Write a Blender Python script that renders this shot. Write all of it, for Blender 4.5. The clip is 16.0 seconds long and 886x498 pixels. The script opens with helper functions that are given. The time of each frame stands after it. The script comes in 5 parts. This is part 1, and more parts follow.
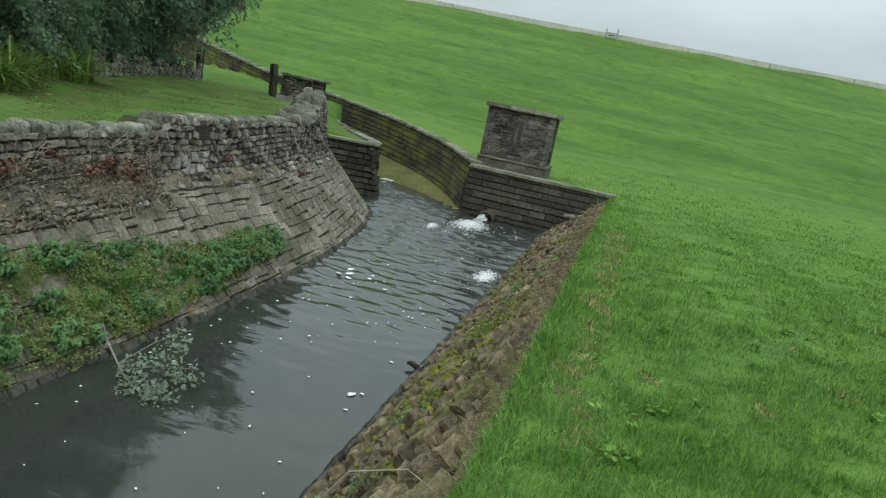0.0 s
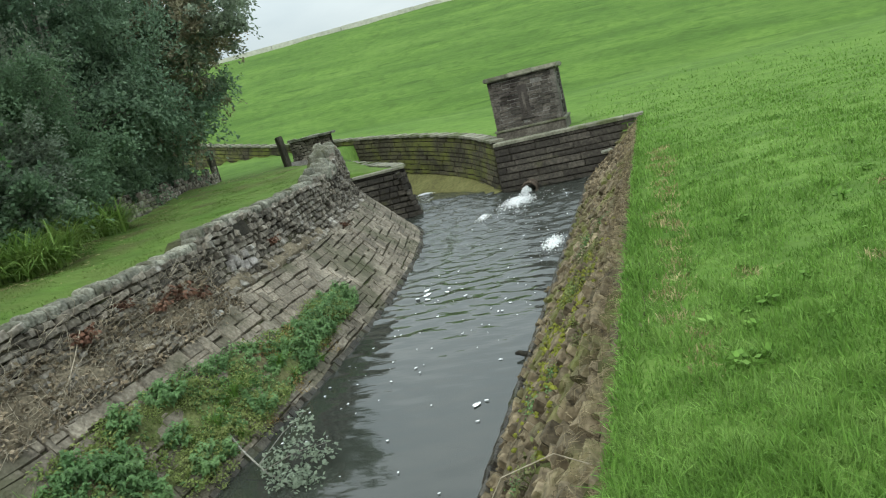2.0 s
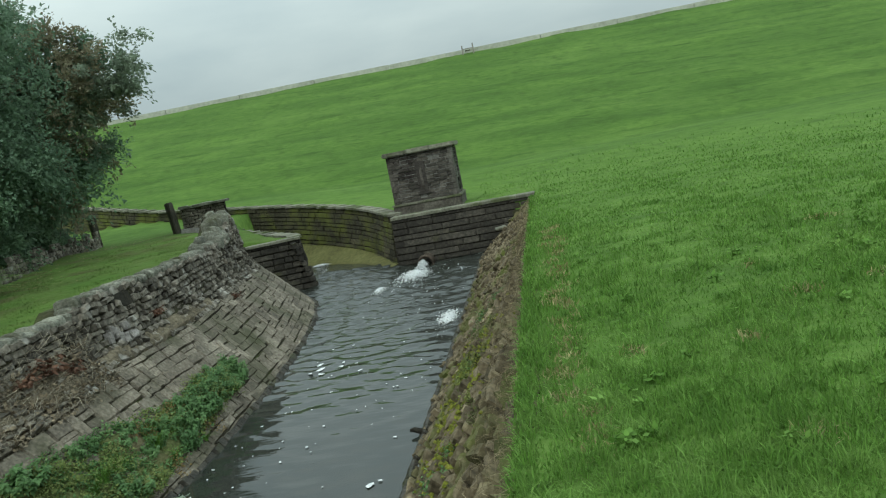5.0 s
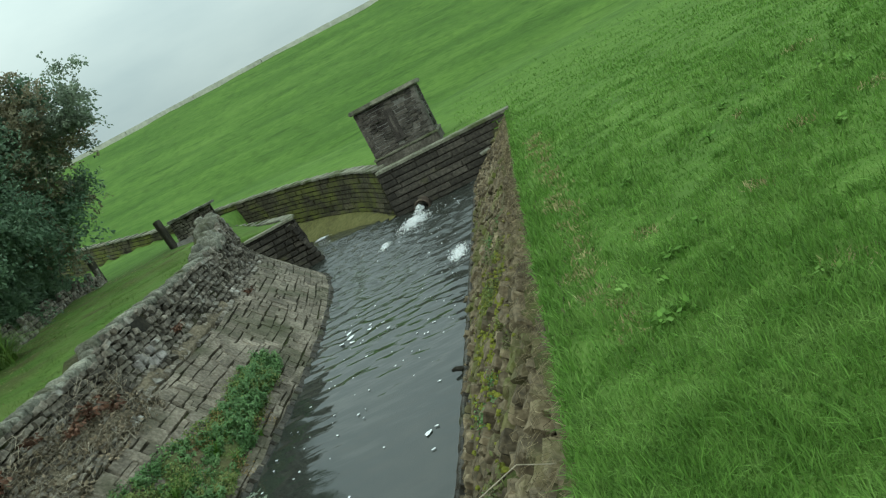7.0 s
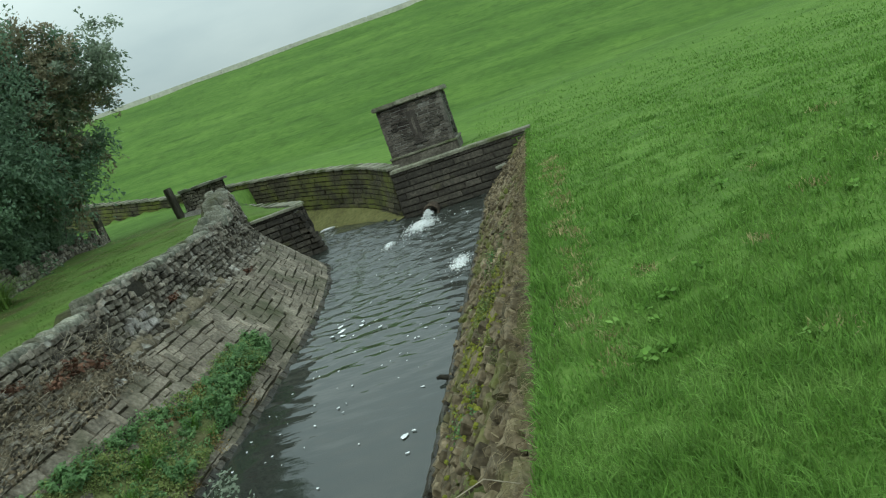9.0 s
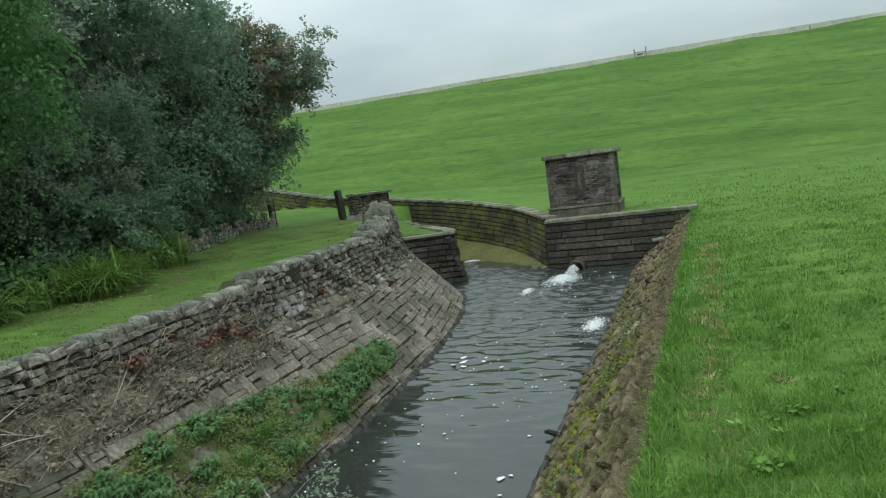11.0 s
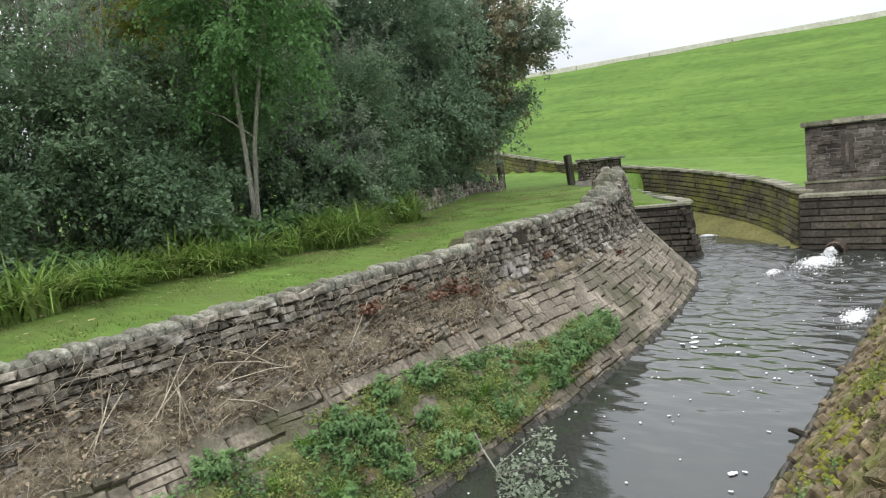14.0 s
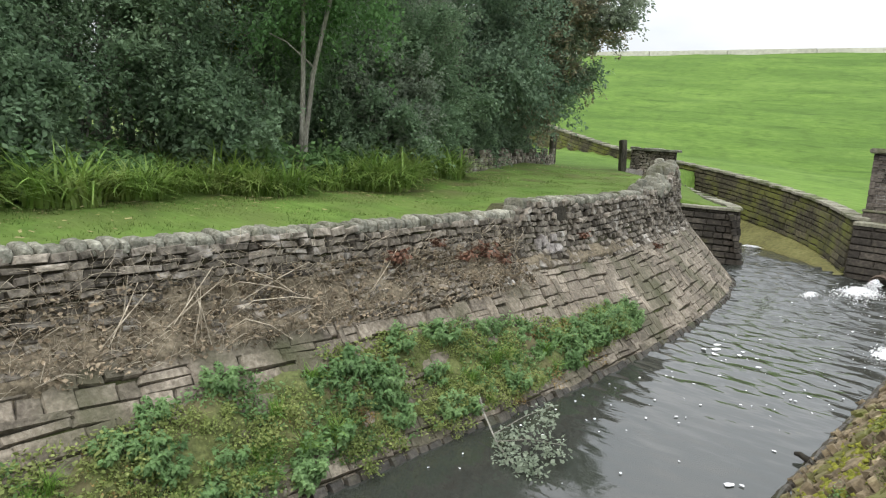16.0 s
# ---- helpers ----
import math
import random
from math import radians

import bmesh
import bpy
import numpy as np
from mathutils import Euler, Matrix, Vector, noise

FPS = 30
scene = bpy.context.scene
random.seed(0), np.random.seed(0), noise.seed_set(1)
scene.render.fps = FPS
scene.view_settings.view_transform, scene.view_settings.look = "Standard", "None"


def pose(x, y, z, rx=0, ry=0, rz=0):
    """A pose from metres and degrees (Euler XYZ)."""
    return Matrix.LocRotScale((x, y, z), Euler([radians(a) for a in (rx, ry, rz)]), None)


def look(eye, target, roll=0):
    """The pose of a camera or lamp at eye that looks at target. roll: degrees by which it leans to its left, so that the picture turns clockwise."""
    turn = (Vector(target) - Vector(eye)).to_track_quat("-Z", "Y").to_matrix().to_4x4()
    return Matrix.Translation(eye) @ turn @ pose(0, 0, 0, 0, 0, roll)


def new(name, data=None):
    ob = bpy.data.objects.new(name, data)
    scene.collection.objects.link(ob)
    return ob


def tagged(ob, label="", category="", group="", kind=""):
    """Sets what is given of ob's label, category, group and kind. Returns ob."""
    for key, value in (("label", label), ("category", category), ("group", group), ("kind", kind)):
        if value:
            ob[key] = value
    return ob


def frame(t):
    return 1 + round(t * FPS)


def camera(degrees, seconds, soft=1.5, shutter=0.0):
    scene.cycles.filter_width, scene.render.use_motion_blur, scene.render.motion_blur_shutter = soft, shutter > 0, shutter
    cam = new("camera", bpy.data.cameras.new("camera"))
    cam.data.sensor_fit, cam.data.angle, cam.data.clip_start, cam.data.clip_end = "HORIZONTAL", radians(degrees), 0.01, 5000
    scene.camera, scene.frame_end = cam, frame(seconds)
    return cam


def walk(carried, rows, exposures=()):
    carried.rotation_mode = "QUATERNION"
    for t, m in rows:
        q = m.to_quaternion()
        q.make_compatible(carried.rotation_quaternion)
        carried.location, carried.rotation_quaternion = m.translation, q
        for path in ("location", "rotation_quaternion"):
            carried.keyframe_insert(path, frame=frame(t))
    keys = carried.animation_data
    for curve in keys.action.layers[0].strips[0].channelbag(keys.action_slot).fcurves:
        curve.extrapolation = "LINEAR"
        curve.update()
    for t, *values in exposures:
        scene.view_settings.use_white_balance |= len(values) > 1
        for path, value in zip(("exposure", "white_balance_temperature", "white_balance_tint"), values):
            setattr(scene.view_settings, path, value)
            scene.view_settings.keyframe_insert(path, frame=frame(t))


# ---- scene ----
EXPOSURES = [(0, -0.05, 6400, 1), (0.5, 0.5, 6550, 5), (0.9, 0.88, 6650, 7), (1.2, 0.75, 6650, 6), (1.5, 0.52, 6600, 4), (2.0, 0.36, 6550, 3), (2.5, 0.25, 6550, 5), (3.0, 0.05, 6500, 4), (3.5, -0.1, 6450, 2), (4.2, -0.25, 6400, 0), (6.3, -0.12, 6350, -10), (8.2, -0.12, 6350, -10), (10.3, -0.15, 6300, -2), (11.5, 0.0, 6350, 1), (12.5, 0.28, 6550, 8), (14.0, 0.65, 6800, 15), (16, 0.7, 6850, 15)]
cam = camera(64.61, 16.0, soft=1.15)
# seconds, place in metres, turn in degrees
PATH = [
    (0, -0.012, 0.058, 3.464, 77.92, -11.14, 15.04),
    (0.5, -0.030, 0.039, 3.495, 75.78, -0.25, 15.27),
    (1, -0.003, 0.028, 3.480, 74.91, 10.45, 15.70),
    (1.5, 0.008, 0.037, 3.484, 76.45, 14.80, 15.48),
    (2, 0.030, 0.062, 3.475, 77.75, 13.64, 15.00),
    (2.5, 0.025, 0.031, 3.502, 79.09, 11.15, 13.69),
    (3, 0.016, 0.034, 3.524, 80.77, 8.89, 11.88),
    (3.5, 0.013, 0.016, 3.548, 81.85, 7.97, 10.21),
    (4, 0.002, -0.013, 3.556, 82.67, 7.59, 8.67),
    (4.2, 0.008, -0.003, 3.541, 83.10, 7.48, 8.11),
    (6.3, 0.020, 0.150, 3.486, 77.24, 22.14, 4.37),
    (6.5, 0.018, 0.157, 3.470, 76.69, 23.81, 4.17),
    (7, 0.029, 0.168, 3.466, 75.81, 26.97, 3.45),
    (7.5, 0.034, 0.200, 3.457, 75.11, 28.19, 3.10),
    (8, 0.033, 0.240, 3.445, 74.17, 27.34, 3.21),
    (8.2, 0.027, 0.246, 3.441, 74.14, 26.21, 3.19),
    (10.3, 0.124, -0.148, 3.566, 82.75, 7.89, 13.44),
    (10.5, 0.110, -0.136, 3.565, 83.08, 7.82, 15.22),
    (11, 0.095, -0.165, 3.564, 83.92, 7.67, 19.70),
    (11.5, 0.091, -0.169, 3.553, 84.51, 7.69, 23.84),
    (12, 0.052, -0.128, 3.541, 84.98, 7.57, 27.01),
    (12.5, 0.019, -0.074, 3.535, 85.21, 7.22, 29.96),
    (13, 0.001, -0.038, 3.520, 85.07, 6.89, 32.91),
    (13.5, -0.045, -0.016, 3.509, 84.49, 6.54, 35.81),
    (14, -0.095, 0.019, 3.501, 83.44, 6.13, 38.21),
    (14.5, -0.102, 0.019, 3.498, 82.51, 4.66, 39.84),
    (15, -0.113, 0.049, 3.477, 82.19, 1.61, 40.69),
    (15.5, -0.098, 0.053, 3.469, 81.88, -1.73, 41.47),
    (16, -0.123, 0.067, 3.457, 80.37, -3.49, 42.47),
]
walk(cam, [(r[0], pose(*r[1:])) for r in PATH], EXPOSURES)

# ---- light: overcast sky ----
world = bpy.data.worlds.new("world")
scene.world = world
world.use_nodes = True
wn, wl = world.node_tree.nodes, world.node_tree.links
sky = wn.new("ShaderNodeTexSky")
sky.sky_type, sky.sun_disc = "NISHITA", False
sky.sun_elevation, sky.sun_rotation = radians(42), radians(200)
hsv = wn.new("ShaderNodeHueSaturation")
hsv.inputs["Saturation"].default_value = 0.12
hsv.inputs["Value"].default_value = 0.05
wl.new(sky.outputs[0], hsv.inputs["Color"])
wco = wn.new("ShaderNodeTexCoord")
wmap = wn.new("ShaderNodeMapping")
wmap.inputs["Scale"].default_value = (1.2, 1.2, 4.0)
cloud = wn.new("ShaderNodeTexNoise")
cloud.inputs["Scale"].default_value, cloud.inputs["Detail"].default_value = 2.2, 6
wl.new(wco.outputs["Generated"], wmap.inputs[0])
wl.new(wmap.outputs[0], cloud.inputs[0])
cramp = wn.new("ShaderNodeValToRGB")
cramp.color_ramp.elements[0].position, cramp.color_ramp.elements[0].color = 0.3, (0.58, 0.67, 0.74, 1)
cramp.color_ramp.elements[1].position, cramp.color_ramp.elements[1].color = 0.7, (0.84, 0.91, 0.95, 1)
wl.new(cloud.outputs[0], cramp.inputs[0])
wmix = wn.new("ShaderNodeMix")
wmix.data_type = "RGBA"
wmix.inputs[0].default_value = 0.8
wl.new(hsv.outputs[0], wmix.inputs[6])
wl.new(cramp.outputs[0], wmix.inputs[7])
# an overcast sky is about three times as bright overhead as at the horizon
wsep = wn.new("ShaderNodeSeparateXYZ")
wl.new(wco.outputs["Generated"], wsep.inputs[0])
wup = wn.new("ShaderNodeMapRange")
wup.inputs["From Min"].default_value, wup.inputs["From Max"].default_value = 0.0, 1.0
wup.inputs["To Min"].default_value, wup.inputs["To Max"].default_value = 0.61, 3.1
wl.new(wsep.outputs[2], wup.inputs[0])
wl.new(wup.outputs[0], wn["Background"].inputs["Strength"])
wl.new(wmix.outputs[2], wn["Background"].inputs["Color"])
sun = new("sun", bpy.data.lights.new("sun", "SUN"))
sun.data.energy, sun.data.angle, sun.data.color = 1.1, radians(30), (1.0, 0.96, 0.9)
sun.matrix_world = look((-6, -20, 24), (0, 0, 0))

# ---- materials ----
def material(name, colors, scale=4.0, detail=6, rough=0.9, bump=0.3, bump_scale=None, fine=None, island=0.0, object_var=0.0, stain=None, metal=0.0, stretch=(1, 1, 1), spec=0.3, thin=0.0):
    """Noise between the given colours, at two scales, with relief; stain = (colour, scale, from, to) lays patches over it."""
    m = bpy.data.materials.new(name)
    m.use_nodes = True
    n, l = m.node_tree.nodes, m.node_tree.links
    b = n["Principled BSDF"]
    b.inputs["Roughness"].default_value, b.inputs["Metallic"].default_value = rough, metal
    b.inputs["Specular IOR Level"].default_value = spec
    geo = n.new("ShaderNodeNewGeometry")
    mp = n.new("ShaderNodeMapping")
    mp.inputs["Scale"].default_value = stretch
    l.new(geo.outputs["Position"], mp.inputs[0])
    big = n.new("ShaderNodeTexNoise")
    big.inputs["Scale"].default_value, big.inputs["Detail"].default_value = scale, detail
    l.new(mp.outputs[0], big.inputs[0])
    small = n.new("ShaderNodeTexNoise")
    small.inputs["Scale"].default_value, small.inputs["Detail"].default_value = fine or scale * 9, 8
    l.new(mp.outputs[0], small.inputs[0])
    add = n.new("ShaderNodeMath")
    add.operation = "MULTIPLY_ADD"
    add.inputs[1].default_value = 0.55
    l.new(small.outputs[0], add.inputs[0])
    half = n.new("ShaderNodeMath")
    half.operation = "MULTIPLY"
    half.inputs[1].default_value = 0.45
    l.new(big.outputs[0], half.inputs[0])
    l.new(half.outputs[0], add.inputs[2])
    ramp = n.new("ShaderNodeValToRGB")
    els = ramp.color_ramp.elements
    while len(els) < len(colors):
        els.new(0.5)
    for k, c in enumerate(colors):
        els[k].position = 0.32 + 0.36 * k / max(1, len(colors) - 1)
        els[k].color = (*c, 1)
    l.new(add.outputs[0], ramp.inputs[0])
    out = ramp.outputs[0]
    if island or object_var:
        var = n.new("ShaderNodeHueSaturation")
        mr = n.new("ShaderNodeMapRange")
        amount = island or object_var
        mr.inputs["To Min"].default_value, mr.inputs["To Max"].default_value = 1 - amount, 1 + amount
        if island:
            l.new(geo.outputs["Random Per Island"], mr.inputs[0])
        else:
            info = n.new("ShaderNodeObjectInfo")
            l.new(info.outputs["Random"], mr.inputs[0])
        l.new(mr.outputs[0], var.inputs["Value"])
        l.new(out, var.inputs["Color"])
        out = var.outputs[0]
    if stain:
        st = n.new("ShaderNodeTexNoise")
        st.inputs["Scale"].default_value, st.inputs["Detail"].default_value = stain[1], 5
        l.new(geo.outputs["Position"], st.inputs[0])
        mr2 = n.new("ShaderNodeMapRange")
        mr2.inputs["From Min"].default_value, mr2.inputs["From Max"].default_value = stain[2], stain[3]
        l.new(st.outputs[0], mr2.inputs[0])
        mix = n.new("ShaderNodeMix")
        mix.data_type = "RGBA"
        l.new(mr2.outputs[0], mix.inputs[0])
        l.new(out, mix.inputs[6])
        mix.inputs[7].default_value = (*stain[0], 1)
        out = mix.outputs[2]
    l.new(out, b.inputs["Base Color"])
    bp = n.new("ShaderNodeBump")
    bp.inputs["Strength"].default_value, bp.inputs["Distance"].default_value = bump, 0.03
    bt = n.new("ShaderNodeTexNoise")
    bt.inputs["Scale"].default_value, bt.inputs["Detail"].default_value = bump_scale or scale * 6, 8
    l.new(mp.outputs[0], bt.inputs[0])
    l.new(bt.outputs[0], bp.inputs["Height"])
    l.new(bp.outputs[0], b.inputs["Normal"])
    if thin:
        # light that shines through a leaf
        tl = n.new("ShaderNodeBsdfTranslucent")
        l.new(out, tl.inputs["Color"])
        ms = n.new("ShaderNodeMixShader")
        ms.inputs[0].default_value = thin
        l.new(b.outputs[0], ms.inputs[1])
        l.new(tl.outputs[0], ms.inputs[2])
        l.new(ms.outputs[0], n["Material Output"].inputs["Surface"])
    return m


def turf_material():
    m = material("turf", [(0.062, 0.115, 0.022), (0.098, 0.17, 0.034), (0.135, 0.212, 0.05)], 0.30, 8, 0.95, 0.9, 10, fine=4.5, spec=0.1, stretch=(0.45, 1.5, 1.5))
    n, l = m.node_tree.nodes, m.node_tree.links
    b = n["Principled BSDF"]
    out = b.inputs["Base Color"].links[0].from_socket
    geo = n.new("ShaderNodeNewGeometry")
    sep = n.new("ShaderNodeSeparateXYZ")
    l.new(geo.outputs["Position"], sep.inputs[0])
    mp = n.new("ShaderNodeMapping")
    mp.inputs["Scale"].default_value = (0.28, 1.6, 1.6)
    l.new(geo.outputs["Position"], mp.inputs[0])

    def lay(colour, noise_scale, lo, hi, vector, mask=None, amount=1.0):
        """A patchy tint of the grass, kept to a stretch of the plan by mask = (axis, from, to)."""
        nonlocal out
        t = n.new("ShaderNodeTexNoise")
        t.inputs["Scale"].default_value, t.inputs["Detail"].default_value = noise_scale, 6
        l.new(vector, t.inputs[0])
        mr = n.new("ShaderNodeMapRange")
        mr.inputs["From Min"].default_value, mr.inputs["From Max"].default_value = lo, hi
        mr.inputs["To Max"].default_value = amount
        l.new(t.outputs[0], mr.inputs[0])
        fac = mr.outputs[0]
        if mask:
            mk = n.new("ShaderNodeMapRange")
            mk.inputs["From Min"].default_value, mk.inputs["From Max"].default_value = mask[1], mask[2]
            l.new(sep.outputs[mask[0]], mk.inputs[0])
            mu = n.new("ShaderNodeMath")
            mu.operation = "MULTIPLY"
            l.new(fac, mu.inputs[0])
            l.new(mk.outputs[0], mu.inputs[1])
            fac = mu.outputs[0]
            if mask[0] == 0:
                near = n.new("ShaderNodeMapRange")
                near.inputs["From Min"].default_value, near.inputs["From Max"].default_value = 25, 21
                l.new(sep.outputs[1], near.inputs[0])
                mv = n.new("ShaderNodeMath")
                mv.operation = "MULTIPLY"
                l.new(fac, mv.inputs[0])
                l.new(near.outputs[0], mv.inputs[1])
                fac = mv.outputs[0]
        mix = n.new("ShaderNodeMix")
        mix.data_type = "RGBA"
        l.new(fac, mix.inputs[0])
        l.new(out, mix.inputs[6])
        mix.inputs[7].default_value = (*colour, 1)
        out = mix.outputs[2]

    lay((0.052, 0.1, 0.022), 0.5, 0.3, 0.7, mp.outputs[0], (1, 31, 36), 0.8)
    lay((0.035, 0.072, 0.016), 1.6, 0.57, 0.72, mp.outputs[0], (1, 29, 34), 0.6)
    lay((0.05, 0.09, 0.02), 1.4, 0.52, 0.74, geo.outputs["Position"], None, 0.6)
    lay((0.1, 0.112, 0.04), 0.9, 0.35, 0.62, geo.outputs["Position"], (0, -6.6, -7.6), 0.5)
    lay((0.1, 0.082, 0.042), 1.3, 0.5, 0.66, geo.outputs["Position"], (0, -8.3, -9.8), 0.8)
    l.new(out, b.inputs["Base Color"])
    return m


M_TURF = turf_material()
M_BLADE = material("grass_blade", [(0.07, 0.15, 0.022), (0.125, 0.235, 0.042), (0.205, 0.325, 0.082)], 0.8, 4, 0.7, 0.0, fine=5, island=0.3, spec=0.2, thin=0.3)
M_VERGE = material("verge_blade", [(0.055, 0.095, 0.02), (0.1, 0.155, 0.035), (0.17, 0.215, 0.065)], 0.9, 5, 0.8, 0.0, fine=4, island=0.35, spec=0.2, thin=0.3)
M_RUBBLE = material("rubble_stone", [(0.055, 0.048, 0.039), (0.165, 0.145, 0.116), (0.32, 0.285, 0.235)], 1.6, 6, 0.95, 0.8, 24, fine=16, island=0.45, stain=((0.42, 0.40, 0.36), 3.2, 0.58, 0.72))
M_RUBBLE_PIECE = material("rubble_piece", [(0.055, 0.048, 0.039), (0.165, 0.145, 0.116), (0.32, 0.285, 0.235)], 1.6, 6, 0.95, 0.8, 24, fine=16, object_var=0.45, stain=((0.42, 0.40, 0.36), 3.2, 0.58, 0.72))
PITCH_COLORS = [(0.075, 0.064, 0.049), (0.18, 0.153, 0.118), (0.33, 0.29, 0.23)]
M_PITCH = material("pitching_stone", PITCH_COLORS, 1.8, 7, 0.92, 0.8, 26, fine=20, object_var=0.28, stain=((0.075, 0.075, 0.042), 1.1, 0.5, 0.72))
M_PITCH_REST = material("pitching_rest", PITCH_COLORS, 1.8, 7, 0.92, 0.8, 26, fine=20, island=0.28, stain=((0.075, 0.075, 0.042), 1.1, 0.5, 0.72))
M_WET = material("wet_stone", [(0.016, 0.014, 0.011), (0.045, 0.039, 0.03), (0.1, 0.088, 0.07)], 2.2, 6, 0.45, 0.6, 26, fine=18, object_var=0.4, stain=((0.05, 0.055, 0.022), 1.6, 0.55, 0.7))
M_PACKED = material("packed_earth", [(0.02, 0.018, 0.012), (0.05, 0.043, 0.029), (0.1, 0.085, 0.055)], 3, 6, 1.0, 0.8, 20, stain=((0.06, 0.07, 0.022), 1.2, 0.5, 0.66))
M_COPE = material("coping_stone", [(0.085, 0.085, 0.065), (0.19, 0.187, 0.15), (0.36, 0.355, 0.29)], 3.5, 6, 0.95, 1.0, 34, fine=26, object_var=0.3, stain=((0.06, 0.06, 0.03), 1.5, 0.55, 0.7))
# for joints and the log end, also painted shade in hollow and side opening
M_JOINT_SHADE = material("dark_joint_shade", [(0.012, 0.011, 0.009), (0.03, 0.027, 0.02), (0.06, 0.05, 0.035)], 3, 6, 1.0, 0.8, 20)
M_ASHLAR = material("ashlar_dark", [(0.02, 0.018, 0.015), (0.05, 0.044, 0.036), (0.105, 0.093, 0.075)], 1.2, 6, 0.85, 0.5, 18, fine=12, object_var=0.4, stain=((0.075, 0.075, 0.02), 0.8, 0.6, 0.75))
M_ASHLAR_MOSS = material("ashlar_mossy", [(0.022, 0.02, 0.013), (0.055, 0.05, 0.031), (0.11, 0.1, 0.062)], 1.2, 6, 0.9, 0.5, 18, fine=12, object_var=0.5, stain=((0.11, 0.12, 0.028), 1.3, 0.44, 0.64))
M_HOUSE = material("house_stone", [(0.033, 0.028, 0.024), (0.078, 0.068, 0.058), (0.15, 0.134, 0.116)], 1.8, 6, 0.9, 0.5, 20, fine=14, object_var=0.45, stain=((0.025, 0.018, 0.017), 1.0, 0.55, 0.7))
M_QUOIN = material("quoin_stone", [(0.07, 0.064, 0.055), (0.13, 0.12, 0.105), (0.21, 0.195, 0.17)], 2, 6, 0.9, 0.5, 20, fine=14, object_var=0.25)
M_CAP = material("cap_stone", [(0.10, 0.10, 0.075), (0.19, 0.185, 0.14), (0.29, 0.28, 0.22)], 2.0, 6, 0.95, 0.6, 18, fine=14, object_var=0.2, stain=((0.07, 0.085, 0.03), 1.4, 0.5, 0.68))
M_MORTAR = material("lime_mortar", [(0.09, 0.085, 0.078), (0.19, 0.18, 0.165), (0.32, 0.31, 0.29)], 2.5, 6, 1.0, 0.6, 24, fine=12)
M_APRON = material("mossy_apron", [(0.06, 0.058, 0.016), (0.12, 0.115, 0.035), (0.17, 0.165, 0.06)], 1.0, 6, 0.8, 0.4, 12)
M_EARTH = material("bank_earth", [(0.03, 0.025, 0.015), (0.095, 0.077, 0.046), (0.2, 0.163, 0.102)], 1.6, 8, 1.0, 1.0, 12, fine=16, stain=((0.085, 0.11, 0.02), 0.9, 0.5, 0.66))
M_BARK = material("bark", [(0.09, 0.085, 0.07), (0.22, 0.21, 0.175), (0.36, 0.35, 0.31)], 5, 6, 0.95, 0.8, 30, stretch=(1, 1, 0.3))
M_POST = material("weathered_wood", [(0.03, 0.028, 0.02), (0.07, 0.064, 0.048), (0.12, 0.11, 0.085)], 4, 6, 0.9, 0.6, 30, stretch=(1, 1, 0.15))
M_BANKSTONE = material("bank_stone", [(0.05, 0.04, 0.025), (0.145, 0.115, 0.072), (0.285, 0.232, 0.152)], 1.6, 6, 1.0, 0.8, 18, fine=16, object_var=0.4, stain=((0.10, 0.115, 0.025), 0.8, 0.52, 0.68))
M_BANKSTONE_REST = material("bank_stone_rest", [(0.05, 0.04, 0.025), (0.145, 0.115, 0.072), (0.285, 0.232, 0.152)], 1.6, 6, 1.0, 0.8, 18, fine=16, island=0.4, stain=((0.10, 0.115, 0.025), 0.8, 0.52, 0.68))
M_HOUSE_DARK = material("house_dark", [(0.026, 0.022, 0.02), (0.055, 0.047, 0.042), (0.1, 0.088, 0.078)], 3, 6, 0.9, 0.5, 20)
M_RUST = material("rusty_iron", [(0.03, 0.024, 0.02), (0.10, 0.075, 0.055), (0.2, 0.17, 0.14)], 6, 6, 0.7, 0.4, 30, metal=0.3)
M_FOAM = material("foam", [(0.6, 0.62, 0.63), (0.74, 0.75, 0.76), (0.82, 0.82, 0.82)], 6, 4, 0.8, 0.2, 30)
M_DEAD = material("dead_stem", [(0.17, 0.14, 0.1), (0.3, 0.26, 0.195), (0.46, 0.41, 0.32)], 2, 4, 0.9, 0.0, island=0.5)
M_DEAD_FERN = material("dead_fern", [(0.07, 0.035, 0.022), (0.14, 0.07, 0.045), (0.2, 0.115, 0.075)], 3, 4, 0.9, 0.0, island=0.35)
M_DEAD_LEAF = material("dead_leaf", [(0.09, 0.066, 0.042), (0.19, 0.15, 0.1), (0.33, 0.27, 0.19)], 3, 4, 0.9, 0.0, island=0.5)
M_NETTLE = material("nettle_leaf", [(0.07, 0.145, 0.05), (0.125, 0.225, 0.08), (0.19, 0.3, 0.12)], 1.2, 4, 0.6, 0.0, fine=4, island=0.25, thin=0.35)
M_NETTLE_PALE = material("pale_leaf", [(0.11, 0.15, 0.04), (0.2, 0.25, 0.075), (0.29, 0.31, 0.12)], 1.2, 4, 0.7, 0.0, fine=4, island=0.25, thin=0.35)
M_LEAF_DRY = material("withered_leaf", [(0.13, 0.085, 0.03), (0.23, 0.16, 0.06), (0.33, 0.25, 0.11)], 1.2, 4, 0.9, 0.0, fine=4, island=0.3, thin=0.3)
M_IRIS = material("iris_leaf", [(0.09, 0.17, 0.035), (0.19, 0.3, 0.065), (0.35, 0.42, 0.14)], 0.8, 4, 0.5, 0.0, fine=3, island=0.255, thin=0.35)
